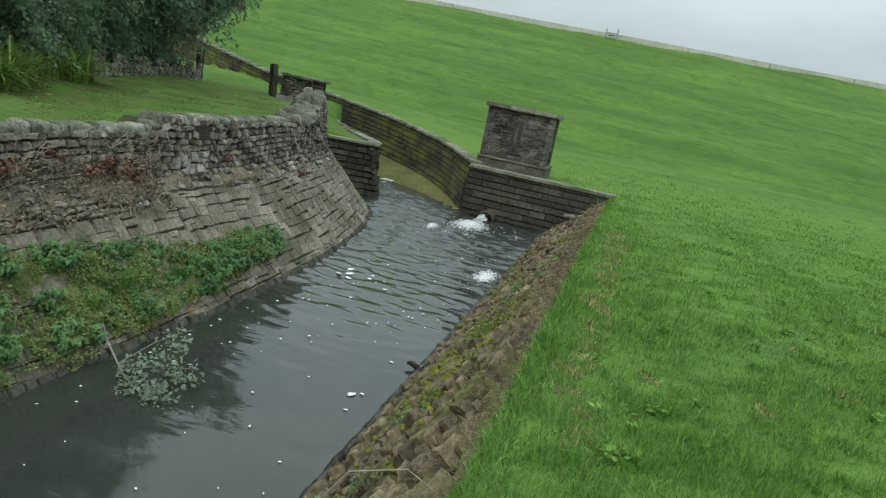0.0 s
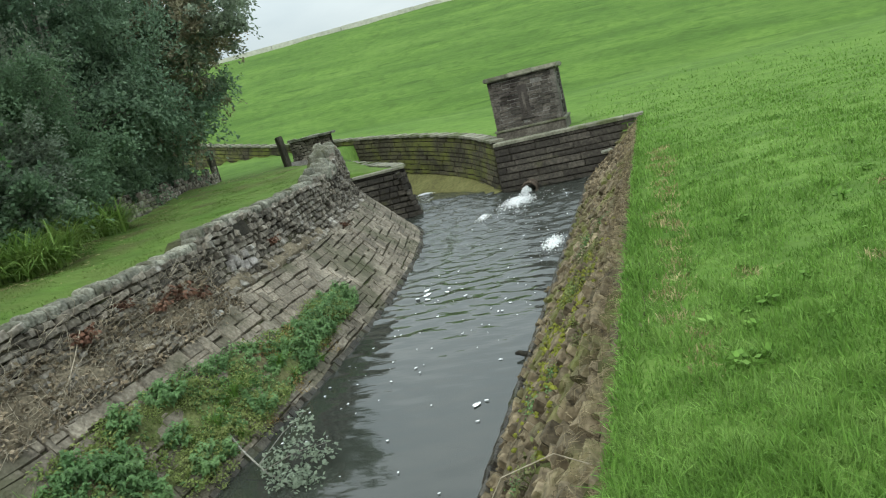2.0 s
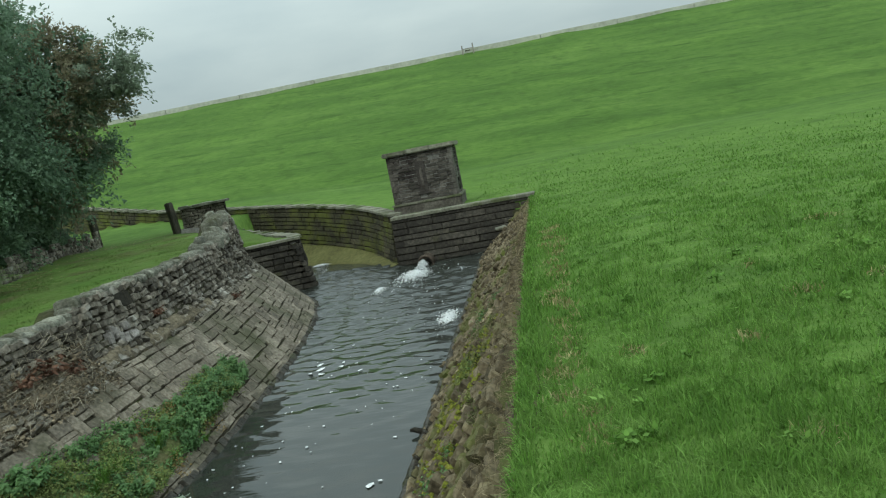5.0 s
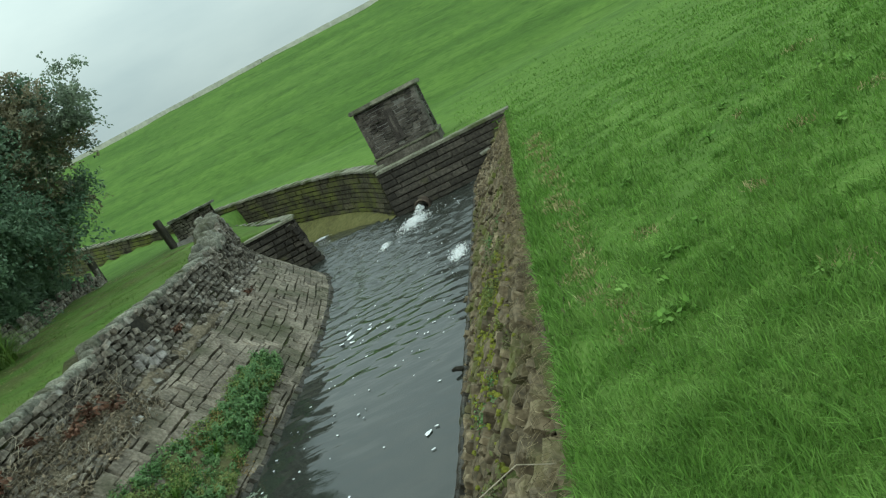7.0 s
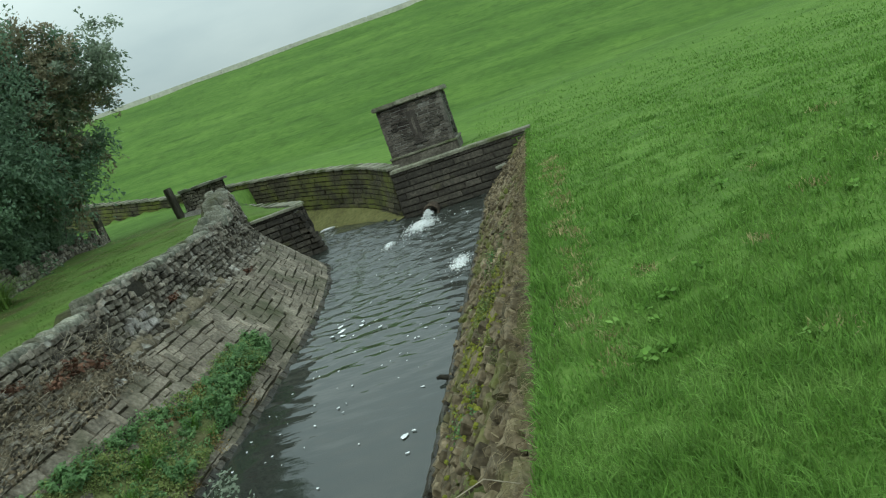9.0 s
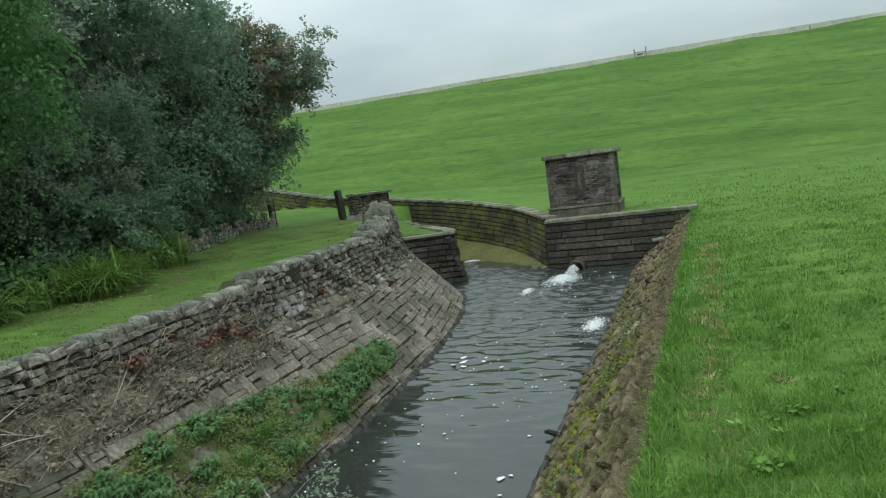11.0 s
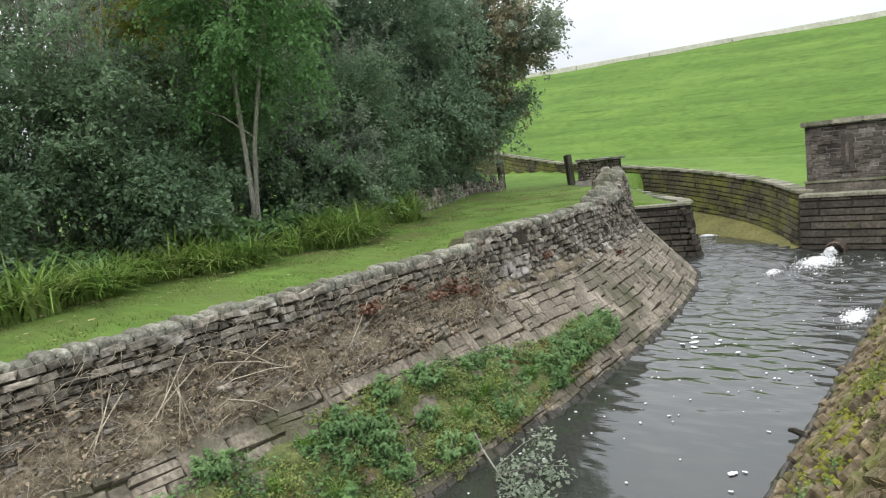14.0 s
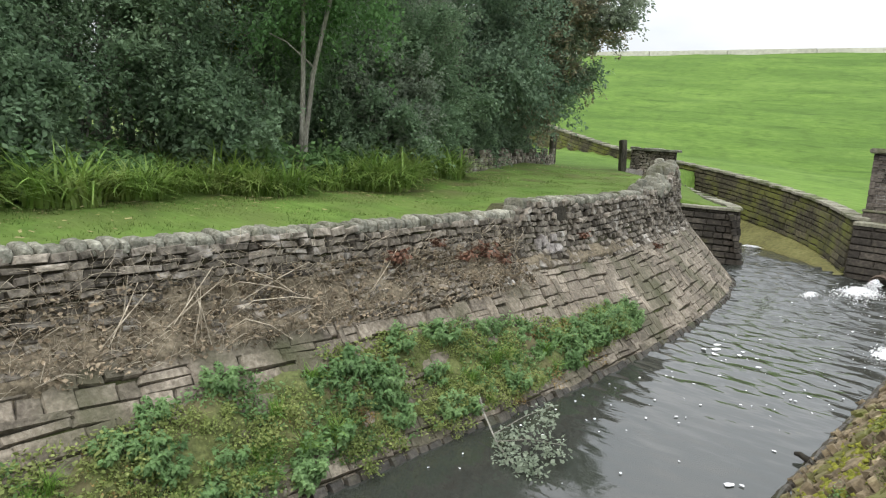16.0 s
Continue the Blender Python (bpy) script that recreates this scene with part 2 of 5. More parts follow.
M_DRYGRASS = material("dry_grass", [(0.16, 0.14, 0.06), (0.27, 0.24, 0.11), (0.36, 0.32, 0.17)], 1.5, 4, 0.9, 0.0, island=0.3)
M_ROOTS = material("dry_roots", [(0.09, 0.07, 0.04), (0.18, 0.145, 0.085), (0.3, 0.25, 0.155)], 1.5, 4, 0.9, 0.0, island=0.5)
M_MOSS = material("moss", [(0.09, 0.10, 0.014), (0.15, 0.158, 0.022), (0.22, 0.22, 0.036)], 5, 5, 1.0, 0.8, 50, island=0.3)
M_LICHEN = material("pale_stone", [(0.16, 0.145, 0.13), (0.28, 0.255, 0.235), (0.42, 0.39, 0.36)], 4, 5, 0.95, 0.6, 25)
M_PARAPET = material("parapet", [(0.32, 0.32, 0.27), (0.44, 0.44, 0.38), (0.55, 0.55, 0.48)], 0.5, 5, 0.95, 0.4, 12)
M_SOIL = material("weedy_soil", [(0.05, 0.055, 0.022), (0.10, 0.115, 0.04), (0.17, 0.185, 0.07)], 1.8, 7, 1.0, 1.0, 18, fine=20, stain=((0.16, 0.13, 0.075), 1.3, 0.52, 0.66))
M_LITTER = material("dry_litter", [(0.062, 0.051, 0.035), (0.16, 0.132, 0.09), (0.3, 0.252, 0.18)], 2.2, 7, 1.0, 1.0, 22, fine=24)

# ---- tools for meshes ----
def mesh_of(name, verts, faces, mat, smooth=False):
    me = bpy.data.meshes.new(name)
    if isinstance(faces, np.ndarray):
        count, sides = faces.shape
        me.vertices.add(len(verts))
        me.vertices.foreach_set("co", np.asarray(verts, np.float32).ravel())
        me.loops.add(count * sides)
        me.loops.foreach_set("vertex_index", faces.astype(np.int32).ravel())
        me.polygons.add(count)
        me.polygons.foreach_set("loop_start", np.arange(0, count * sides, sides, dtype=np.int32))
        me.update(calc_edges=True)
    else:
        me.from_pydata(verts.tolist() if isinstance(verts, np.ndarray) else verts, [], faces)
    me.materials.append(mat)
    if smooth:
        me.polygons.foreach_set("use_smooth", [True] * len(me.polygons))
    me.update()
    return me


def thing(name, label, category, group="", kind=""):
    return tagged(new(name), label, category, group, kind)


def part(name, me, parent, label="", m=None, kind=""):
    ob = new(name, me)
    ob.parent = parent
    if m is not None:
        ob.matrix_local = m
    return tagged(ob, label, kind=kind)


class Curve:
    """A smooth line in plan through the given points, measured along its length."""

    def __init__(self, pts, step=0.05):
        p = np.array(pts, float)
        p = np.vstack([2 * p[0] - p[1], p, 2 * p[-1] - p[-2]])
        out = []
        for k in range(1, len(p) - 2):
            t = np.linspace(0, 1, 40, endpoint=False)[:, None]
            a, b, c, d = p[k - 1], p[k], p[k + 1], p[k + 2]
            out.append(0.5 * (2 * b + (c - a) * t + (2 * a - 5 * b + 4 * c - d) * t**2 + (3 * b - a - 3 * c + d) * t**3))
        q = np.vstack(out + [p[-2:-1]])
        s = np.r_[0, np.cumsum(np.linalg.norm(np.diff(q[:, :2], axis=0), axis=1))]
        self.length = s[-1]
        self.s = np.linspace(0, self.length, int(self.length / step) + 2)
        self.q = np.stack([np.interp(self.s, s, q[:, k]) for k in range(q.shape[1])], 1)

    def at(self, s):
        return np.array([np.interp(s, self.s, self.q[:, k]) for k in range(self.q.shape[1])])

    def along(self, s):
        d = self.at(min(s + 0.2, self.length))[:2] - self.at(max(s - 0.2, 0))[:2]
        return d / np.linalg.norm(d)

    def s_at_y(self, y):
        return float(self.s[np.argmin(np.abs(self.q[:, 1] - y))])


def block_mesh(name, mat, rng, jitter=0.12, bevel=0.16):
    """One irregular stone in a box from -1 to 1 in width and height, its face at depth 1, its back at 0."""
    v, f = [], []
    j = lambda: rng.uniform(-jitter, jitter)
    corners = [(-1, -1), (1, -1), (1, 1), (-1, 1)]
    w = [(x + j(), y + j()) for x, y in corners]
    for x, y in w:
        v.append((x, y, 0))
    for x, y in w:
        v.append((x, y, 0.84 + j() * 0.25))
    for x, y in w:
        v.append((x * (1 - bevel) + j() * 0.3, y * (1 - bevel) + j() * 0.3, 1 + j() * 0.35))
    v.append((j(), j(), sum(q[2] for q in v[8:12]) / 4 + j() * 0.15))
    for k in range(4):
        n = (k + 1) % 4
        f += [(k, n, n + 4, k + 4), (k + 4, n + 4, n + 8, k + 8), (k + 8, n + 8, 12)]
    return mesh_of(name, v, f, mat)


def round_mesh(name, mat, rng, power=0.55, rough=0.1):
    """A weathered rounded stone in the same box as block_mesh."""
    v, f, n = [], [], 10
    pw = lambda q: math.copysign(abs(q) ** power, q)
    levels = (-0.9, -0.1, 0.45, 0.8)
    for h in levels:
        r = (1 - abs(max(h, 0)) ** 3.2) ** 0.5 if h > 0 else 1.0
        for k in range(n):
            w = 2 * math.pi * k / n
            g = 1 + rng.uniform(-rough, rough)
            v.append((pw(math.cos(w)) * r * g, pw(math.sin(w)) * r * g, (h + 1) / 2 + rng.uniform(-rough, rough) * 0.3))
    v.append((rng.uniform(-0.2, 0.2), rng.uniform(-0.2, 0.2), 0.98))
    for a in range(len(levels) - 1):
        for k in range(n):
            f.append((a * n + k, a * n + (k + 1) % n, (a + 1) * n + (k + 1) % n, (a + 1) * n + k))
    for k in range(n):
        f.append(((len(levels) - 1) * n + k, (len(levels) - 1) * n + (k + 1) % n, len(v) - 1))
    return mesh_of(name, v, f, mat, True)


def mesh_arrays(me):
    v = np.empty(len(me.vertices) * 3)
    me.vertices.foreach_get("co", v)
    return v.reshape(-1, 3), [tuple(p.vertices) for p in me.polygons]


def joined(name, variants, mats4, mat):
    """One mesh of many stones: variants placed by 4x4 arrays."""
    vs, fs, base = [], [], 0
    arr = [mesh_arrays(me) for me in variants]
    for k, m in enumerate(mats4):
        v, f = arr[k % len(arr)]
        m = np.array(m)
        vs.append(v @ m[:3, :3].T + m[:3, 3])
        fs += [tuple(i + base for i in face) for face in f]
        base += len(v)
    return mesh_of(name, np.vstack(vs), fs, mat)


def frame_of(p, tangent, up, normal, sx, sy, sz):
    m = Matrix.Identity(4)
    for k, (a, s) in enumerate(((tangent, sx), (up, sy), (normal, sz))):
        for r in range(3):
            m[r][k] = float(a[r]) * s
    for r in range(3):
        m[r][3] = float(p[r])
    return m


def course_stones(surface, s0, s1, v0, v1, height, length, depth, rng, gap=0.012, wobble=0.02, tilt=0.03, ragged=0.0, upright=1.0):
    """Poses of stones in running courses on a surface; surface(s, v) gives place, tangent, up and normal."""
    out, v = [], v0
    while v < v1 - height * 0.3:
        h = min(height * rng.uniform(0.8, 1.25), v1 - v)
        s = s0 - rng.uniform(0, length)
        while s < s1:
            ln = length * rng.uniform(0.55, 1.5)
            a, b = max(s, s0), min(s + ln, s1)
            if b - a > 0.06:
                grow = 1 - rng.uniform(0, ragged)
                wave = ragged * 0.16 * math.sin(1.1 * (a + b) / 2 + 1.9 * v) + ragged * h * rng.uniform(-0.2, 0.2)
                p, t, u, n = surface((a + b) / 2, v + h / 2 + wave)
                if p is not None:
                    ang = rng.gauss(0, tilt)
                    t2, u2 = t * math.cos(ang) + u * math.sin(ang), u * math.cos(ang) - t * math.sin(ang)
                    out.append((frame_of(p - n * depth + n * rng.gauss(0, wobble), t2, u2, n, (b - a) / 2 - gap * upright, h * grow / 2 - gap, depth), (a + b) / 2, v + h / 2))
            s += ln
        v += h
    return out


def pitched_stones(surface, s0, s1, v0, v1, height, length, depth, rng):
    """Poses of slabs in uneven, wandering courses: some split in two, some as high as two courses."""
    out, v, row = [], v0, 0
    while v < v1 - height * 0.3:
        h = min(height * rng.uniform(0.75, 1.3), v1 - v)
        s = s0 - rng.uniform(0, length)
        while s < s1:
            ln = length * rng.choice((0.55, 0.75, 0.9, 1.1, 1.5)) * rng.uniform(0.85, 1.15)
            a, b = max(s, s0), min(s + ln, s1)
            s += ln
            if b - a < 0.07:
                continue
            c = (a + b) / 2
            wander = 0.035 * math.sin(0.9 * c + 0.9 * v) + 0.012 * math.sin(2.3 * c + 2.1 * row)
            slant = 0.032 * math.cos(0.9 * c + 0.9 * v) + 0.028 * math.cos(2.3 * c + 2.1 * row)
            pick = rng.random()
            if pick < 0.16:
                cells = [(0.27, 0.5), (0.77, 0.46)]
            elif pick < 0.26:
                cells = [(0.75, 1.55)]
            else:
                cells = [(0.5 + rng.uniform(-0.06, 0.06), rng.uniform(0.92, 1.06))]
            for at, tall in cells:
                p, t, u, n = surface(c, v + h * at + wander)
                if p is None:
                    continue
                ang = slant + rng.gauss(0, 0.03)
                t2, u2 = t * math.cos(ang) + u * math.sin(ang), u * math.cos(ang) - t * math.sin(ang)
                proud = rng.gauss(0, 0.006) + (0.012 if tall > 1.2 else 0)
                nn = n + t * rng.gauss(0, 0.015) + u * rng.gauss(0, 0.02)
                out.append((frame_of(p - n * (depth - proud), t2, u2, nn, (b - a) / 2 - 0.002, h * tall / 2 - 0.002, depth), c, v + h / 2))
        v += h
        row += 1
    return out


def tube(points, radii, sides=7):
    """A tapered limb through points."""
    pts = [Vector(p) for p in points]
    verts, faces = [], []
    for k, p in enumerate(pts):
        d = (pts[min(k + 1, len(pts) - 1)] - pts[max(k - 1, 0)]).normalized()
        a = d.orthogonal().normalized()
        b = d.cross(a)
        for i in range(sides):
            w = 2 * math.pi * i / sides
            verts.append(tuple(p + (a * math.cos(w) + b * math.sin(w)) * radii[k]))
    for k in range(len(pts) - 1):
        for i in range(sides):
            n = (i + 1) % sides
            faces.append((k * sides + i, k * sides + n, (k + 1) * sides + n, (k + 1) * sides + i))
    verts.append(tuple(pts[-1]))
    e = len(verts) - 1
    for i in range(sides):
        faces.append(((len(pts) - 1) * sides + i, (len(pts) - 1) * sides + (i + 1) % sides, e))
    return verts, faces


def merge(pieces):
    vs, fs = [], []
    for v, f in pieces:
        b = len(vs)
        vs += list(v)
        fs += [tuple(i + b for i in face) for face in f]
    return vs, fs


def box_mesh(name, lo, hi, mat, bevel=0.02):
    bm = bmesh.new()
    bmesh.ops.create_cube(bm, size=1)
    for v in bm.verts:
        for k in range(3):
            v.co[k] = lo[k] + (v.co[k] + 0.5) * (hi[k] - lo[k])
    if bevel:
        bmesh.ops.bevel(bm, geom=bm.edges[:], offset=bevel, segments=2, affect="EDGES")
    me = bpy.data.meshes.new(name)
    bm.to_mesh(me)
    bm.free()
    me.materials.append(mat)
    return me


def smoothstep(a, b, x):
    t = np.clip((x - a) / (b - a), 0, 1)
    return t * t * (3 - 2 * t)


# ---- plan ----
WATER = 0.0
TOE = Curve([(-4.95, -6), (-4.95, 0), (-4.97, 6), (-4.96, 9), (-5.17, 12.2), (-5.64, 15.5), (-6.15, 17.6), (-6.75, 19.2), (-7.6, 20.3), (-8.9, 20.7), (-10.4, 20.3)])
RIGHT_TOE = -1.9
WALL_Y, WALL_TOP = 22.4, 1.61
CORNER = (-4.75, 22.75)
# the curved wall: x, y, height of its top
BEND = Curve([(-4.75, 22.8, 1.61), (-6.2, 25.25, 1.82), (-8.14, 27.3, 2.06), (-10.75, 29.1, 2.36), (-13.9, 30.5, 2.68), (-17.3, 31.5, 3.06), (-21.8, 33.5, 3.78), (-28, 36.5, 4.8)])
DAM_A = radians(-6.5)
TOP_S = [(TOE.s_at_y(y), z) for y, z in ((-6, 2.29), (9.05, 2.29), (9.2, 2.46), (13.0, 2.43), (15.2, 2.5), (16.2, 2.62), (17.3, 2.95), (17.8, 3.0))] + [(TOE.s_at_y(17.8) + 0.9, 2.6), (TOE.s_at_y(17.8) + 2.2, 1.9), (TOE.length, 1.7)]


def cope_z(s):
    return float(np.interp(s, [a for a, b in TOP_S], [b for a, b in TOP_S]))


PROFILE_D, PROFILE_Z = (-0.35, 0.0, 1.05, 1.5, 1.62), (-0.4, 0.0, 1.12, 1.62, 2.2)


def left_surface(s, v):
    """The left bank: v runs up the face from the water, first the pitched slope, then the wall."""
    p, d = TOE.at(s), TOE.along(s)
    out = np.array([-d[1], d[0]])
    top = cope_z(s) - 0.14
    lens = [0.0]
    zs = [PROFILE_Z[0], 0.0, 1.12, 1.62, max(top, 1.65)]
    ds = PROFILE_D
    for k in range(4):
        lens.append(lens[-1] + math.hypot(ds[k + 1] - ds[k], zs[k + 1] - zs[k]))
    vv = v + lens[1]
    if vv > lens[4] + 0.05:
        return None, None, None, None
    k = min(3, max(0, int(np.searchsorted(lens, vv)) - 1))
    w = (vv - lens[k]) / (lens[k + 1] - lens[k])
    dd, zz = ds[k] + w * (ds[k + 1] - ds[k]), zs[k] + w * (zs[k + 1] - zs[k])
    up = np.array([*(out * (ds[k + 1] - ds[k])), zs[k + 1] - zs[k]])
    up /= np.linalg.norm(up)
    t = np.array([*d, 0.0])
    return np.array([*(p[:2] + out * dd), zz]), t, up, np.cross(t, up)


def edge_x(y):
    return -0.33 + 0.011 * np.clip(y, -5, 30)


def edge_z(y):
    return 1.9 - 0.34 * smoothstep(0, 22, y)


def polygon_inside(x, y, poly):
    inside = np.zeros(x.shape, bool)
    n = len(poly)
    for k in range(n):
        (x0, y0), (x1, y1) = poly[k], poly[(k + 1) % n]
        if y0 == y1:
            continue
        c = ((y0 > y) != (y1 > y)) & (x < (x1 - x0) * (y - y0) / (y1 - y0) + x0)
        inside ^= c
    return inside

# ---- ground: one sheet with the channel cut into it ----
INNER = [(-0.36, -40), (-0.36, 0), (-0.12, 22.3)] + [(CORNER[0] + 0.1, 23.0)]
INNER += [tuple(BEND.at(s)[:2] + np.array([-0.05, 0.3])) for s in np.arange(0.6, 10.8, 0.8)]
INNER += [(-12.8, 27.0), (-10.8, 24.8), (-9.0, 22.9), (-8.0, 22.1), (-7.75, 21.8), (-9.4, 21.2), (-10.0, 20.4)]
INNER += [tuple(TOE.at(s)[:2] + 1.8 * np.array([-TOE.along(s)[1], TOE.along(s)[0]])) for s in np.arange(TOE.length - 2.2, 0, -0.5)] + [(-6.75, -40)]


def ground_z(x, y):
    right = edge_z(y) + 0.10 * np.clip(x + 0.3, 0, 30) * smoothstep(14, 4, y) * 0.3
    left = 2.17 + 0.15 * smoothstep(9, 12, y) + 0.03 * np.clip(-x - 7, 0, 12) + 0.12 * smoothstep(14, 24, y)
    isle = 1.66 + 0.74 * smoothstep(-8.2, -12.5, x)
    up = np.clip(-x - 14, 0, 30)
    isle = isle + (0.03 * up + 0.008 * up**2) * smoothstep(26, 32, y)
    west = np.where((y > 19.5) & (x < -7), np.minimum(left, isle), left)
    z = np.where(x < -5.5, west, right)
    # far side of the channel, up the embankment
    across = y * math.cos(DAM_A) + x * math.sin(DAM_A)
    far = 1.56 + 0.75 * smoothstep(23, 38, across) + np.clip(-x - 5, 0, 40) * 0.055
    z = np.where(across > 22.6 + 0 * x, np.where(polygon_west(x, y), z, far), z)
    dam = 2.3 + (across - 36) / 2.5
    z = np.maximum(z, np.where((across > 30) & ~polygon_west(x, y), np.minimum(dam, 10.4), -50))
    beyond = across > 62
    for fx, fy, ph, am in ((0.9, 0.5, 0.3, 0.03), (0.37, 0.83, 1.2, 0.035), (1.9, 1.3, 2.0, 0.014), (2.7, 3.1, 0.7, 0.01)):
        z = z + am * np.sin(fx * x + ph * 3 + 0.7 * np.sin(fy * y)) * np.cos(fy * y + ph)
    return np.where(beyond, np.maximum(3.0, 10.4 - (across - 62) * 0.5), z)


def polygon_west(x, y):
    """West of the bending channel."""
    return (x < -7.6) & (y < np.interp(x, [-120, -28, -21.8, -17.3, -13.9, -10.75, -8.14], [85, 36.5, 33.5, 31.5, 30.5, 29.1, 27.3]) + 0.25)


def build_ground():
    gx = np.r_[-2500, -900, -400, -200, np.arange(-120, -30, 4.0), np.arange(-30, -12, 0.6), np.arange(-12, 1.0, 0.16), np.arange(1.0, 14, 0.35), np.arange(14, 60, 3.0), 90, 200, 400, 900, 2500]
    gy = np.r_[-2500, -600, -200, -60, np.arange(-30, -4, 2.0), np.arange(-4, 28, 0.22), np.arange(28, 46, 0.5), np.arange(46, 70, 1.0), np.arange(70, 120, 8.0), 200, 500, 1200, 2500]
    x, y = np.meshgrid(gx, gy, indexing="ij")
    z = ground_z(x, y)
    rng = np.random.default_rng(3)
    z = z + np.where((np.abs(x) < 40) & (y < 60), rng.normal(0, 0.006, x.shape), 0)
    z = np.where(polygon_inside(x, y, INNER), -0.9, z)
    nx, ny = x.shape
    idx = np.arange(nx * ny).reshape(nx, ny)
    faces = np.stack([idx[:-1, :-1], idx[1:, :-1], idx[1:, 1:], idx[:-1, 1:]], -1).reshape(-1, 4)
    ob = new("ground", mesh_of("ground", np.stack([x, y, z], -1).reshape(-1, 3), faces, M_TURF, True))
    tagged(ob, "green mown grass banks and the grassy embankment slope", "grass", kind="structure")


build_ground()

# ---- water ----
def build_water():
    m = bpy.data.materials.new("water")
    m.use_nodes = True
    n, l = m.node_tree.nodes, m.node_tree.links
    b = n["Principled BSDF"]
    b.inputs["Base Color"].default_value = (0.03, 0.033, 0.028, 1)
    b.inputs["Roughness"].default_value, b.inputs["IOR"].default_value = 0.05, 1.52
    geo = n.new("ShaderNodeNewGeometry")
    mp = n.new("ShaderNodeMapping")
    mp.inputs["Rotation"].default_value = (0, 0, radians(-14))
    mp.inputs["Scale"].default_value = (0.7, 2.4, 1)
    l.new(geo.outputs["Position"], mp.inputs[0])
    a = n.new("ShaderNodeTexNoise")
    a.inputs["Scale"].default_value, a.inputs["Detail"].default_value = 1.3, 3
    l.new(mp.outputs[0], a.inputs[0])
    # the ripples are strongest near the outfall and die away downstream
    sep = n.new("ShaderNodeSeparateXYZ")
    l.new(geo.outputs["Position"], sep.inputs[0])
    mr = n.new("ShaderNodeMapRange")
    mr.inputs["From Min"].default_value, mr.inputs["From Max"].default_value = 6.5, 19
    mr.inputs["To Min"].default_value, mr.inputs["To Max"].default_value = 0.08, 1.0
    l.new(sep.outputs[1], mr.inputs[0])
    bp = n.new("ShaderNodeBump")
    bp.inputs["Distance"].default_value = 0.06
    l.new(mr.outputs[0], bp.inputs["Strength"])
    # choppy small waves close to the outfall
    c = n.new("ShaderNodeTexNoise")
    c.inputs["Scale"].default_value, c.inputs["Detail"].default_value = 4.5, 3
    l.new(mp.outputs[0], c.inputs[0])
    chop = n.new("ShaderNodeMapRange")
    chop.inputs["From Min"].default_value, chop.inputs["From Max"].default_value = 11, 19
    chop.inputs["To Max"].default_value = 0.7
    l.new(sep.outputs[1], chop.inputs[0])
    waves = n.new("ShaderNodeMath")
    waves.operation = "MULTIPLY_ADD"
    l.new(c.outputs[0], waves.inputs[0])
    l.new(chop.outputs[0], waves.inputs[1])
    l.new(a.outputs[0], waves.inputs[2])
    l.new(waves.outputs[0], bp.inputs["Height"])
    l.new(bp.outputs[0], b.inputs["Normal"])
    xs = np.r_[np.arange(-34, -9, 1.0), np.arange(-9, -1.8, 0.07), np.arange(-1.8, 2.1, 0.6)]
    ys = np.r_[np.arange(-42, 5, 1.0), np.arange(5, 24, 0.045), np.arange(24, 46.1, 1.0)]
    x, y = np.meshgrid(xs, ys, indexing="ij")
    # waves run down from the outfall and die away
    rng = np.random.default_rng(13)
    z = 0 * x
    bend = 0.5 * np.sin(0.9 * x + 0.35 * y) + 0.35 * np.sin(0.55 * y - 1.3 * x)
    for k in range(28):
        length = 0.2 * (0.8 / 0.2) ** rng.random()
        w, k0 = rng.normal(0, 0.5), 2 * math.pi / length
        steep = 0.05 * rng.uniform(0.5, 1.2)
        z += steep / k0 * np.sin(k0 * (y * math.cos(w) + x * math.sin(w)) + rng.uniform(0, 6.28) + (1 + 0.12 * k0) * bend)
    z *= np.interp(y, [5.0, 9.0, 13.0, 18.0], [0.03, 0.22, 0.8, 1.35])
    z *= 0.75 + 0.5 * np.sin(1.1 * y + 2.0 * np.sin(0.8 * x)) ** 2
    idx = np.arange(x.size).reshape(x.shape)
    faces = np.stack([idx[:-1, :-1], idx[1:, :-1], idx[1:, 1:], idx[:-1, 1:]], -1).reshape(-1, 4)
    ob = new("water", mesh_of("water", np.stack([x, y, z], -1).reshape(-1, 3), faces, m, True))
    tagged(ob, "dark rippled channel water reflecting a grey sky", "water", kind="structure")


build_water()

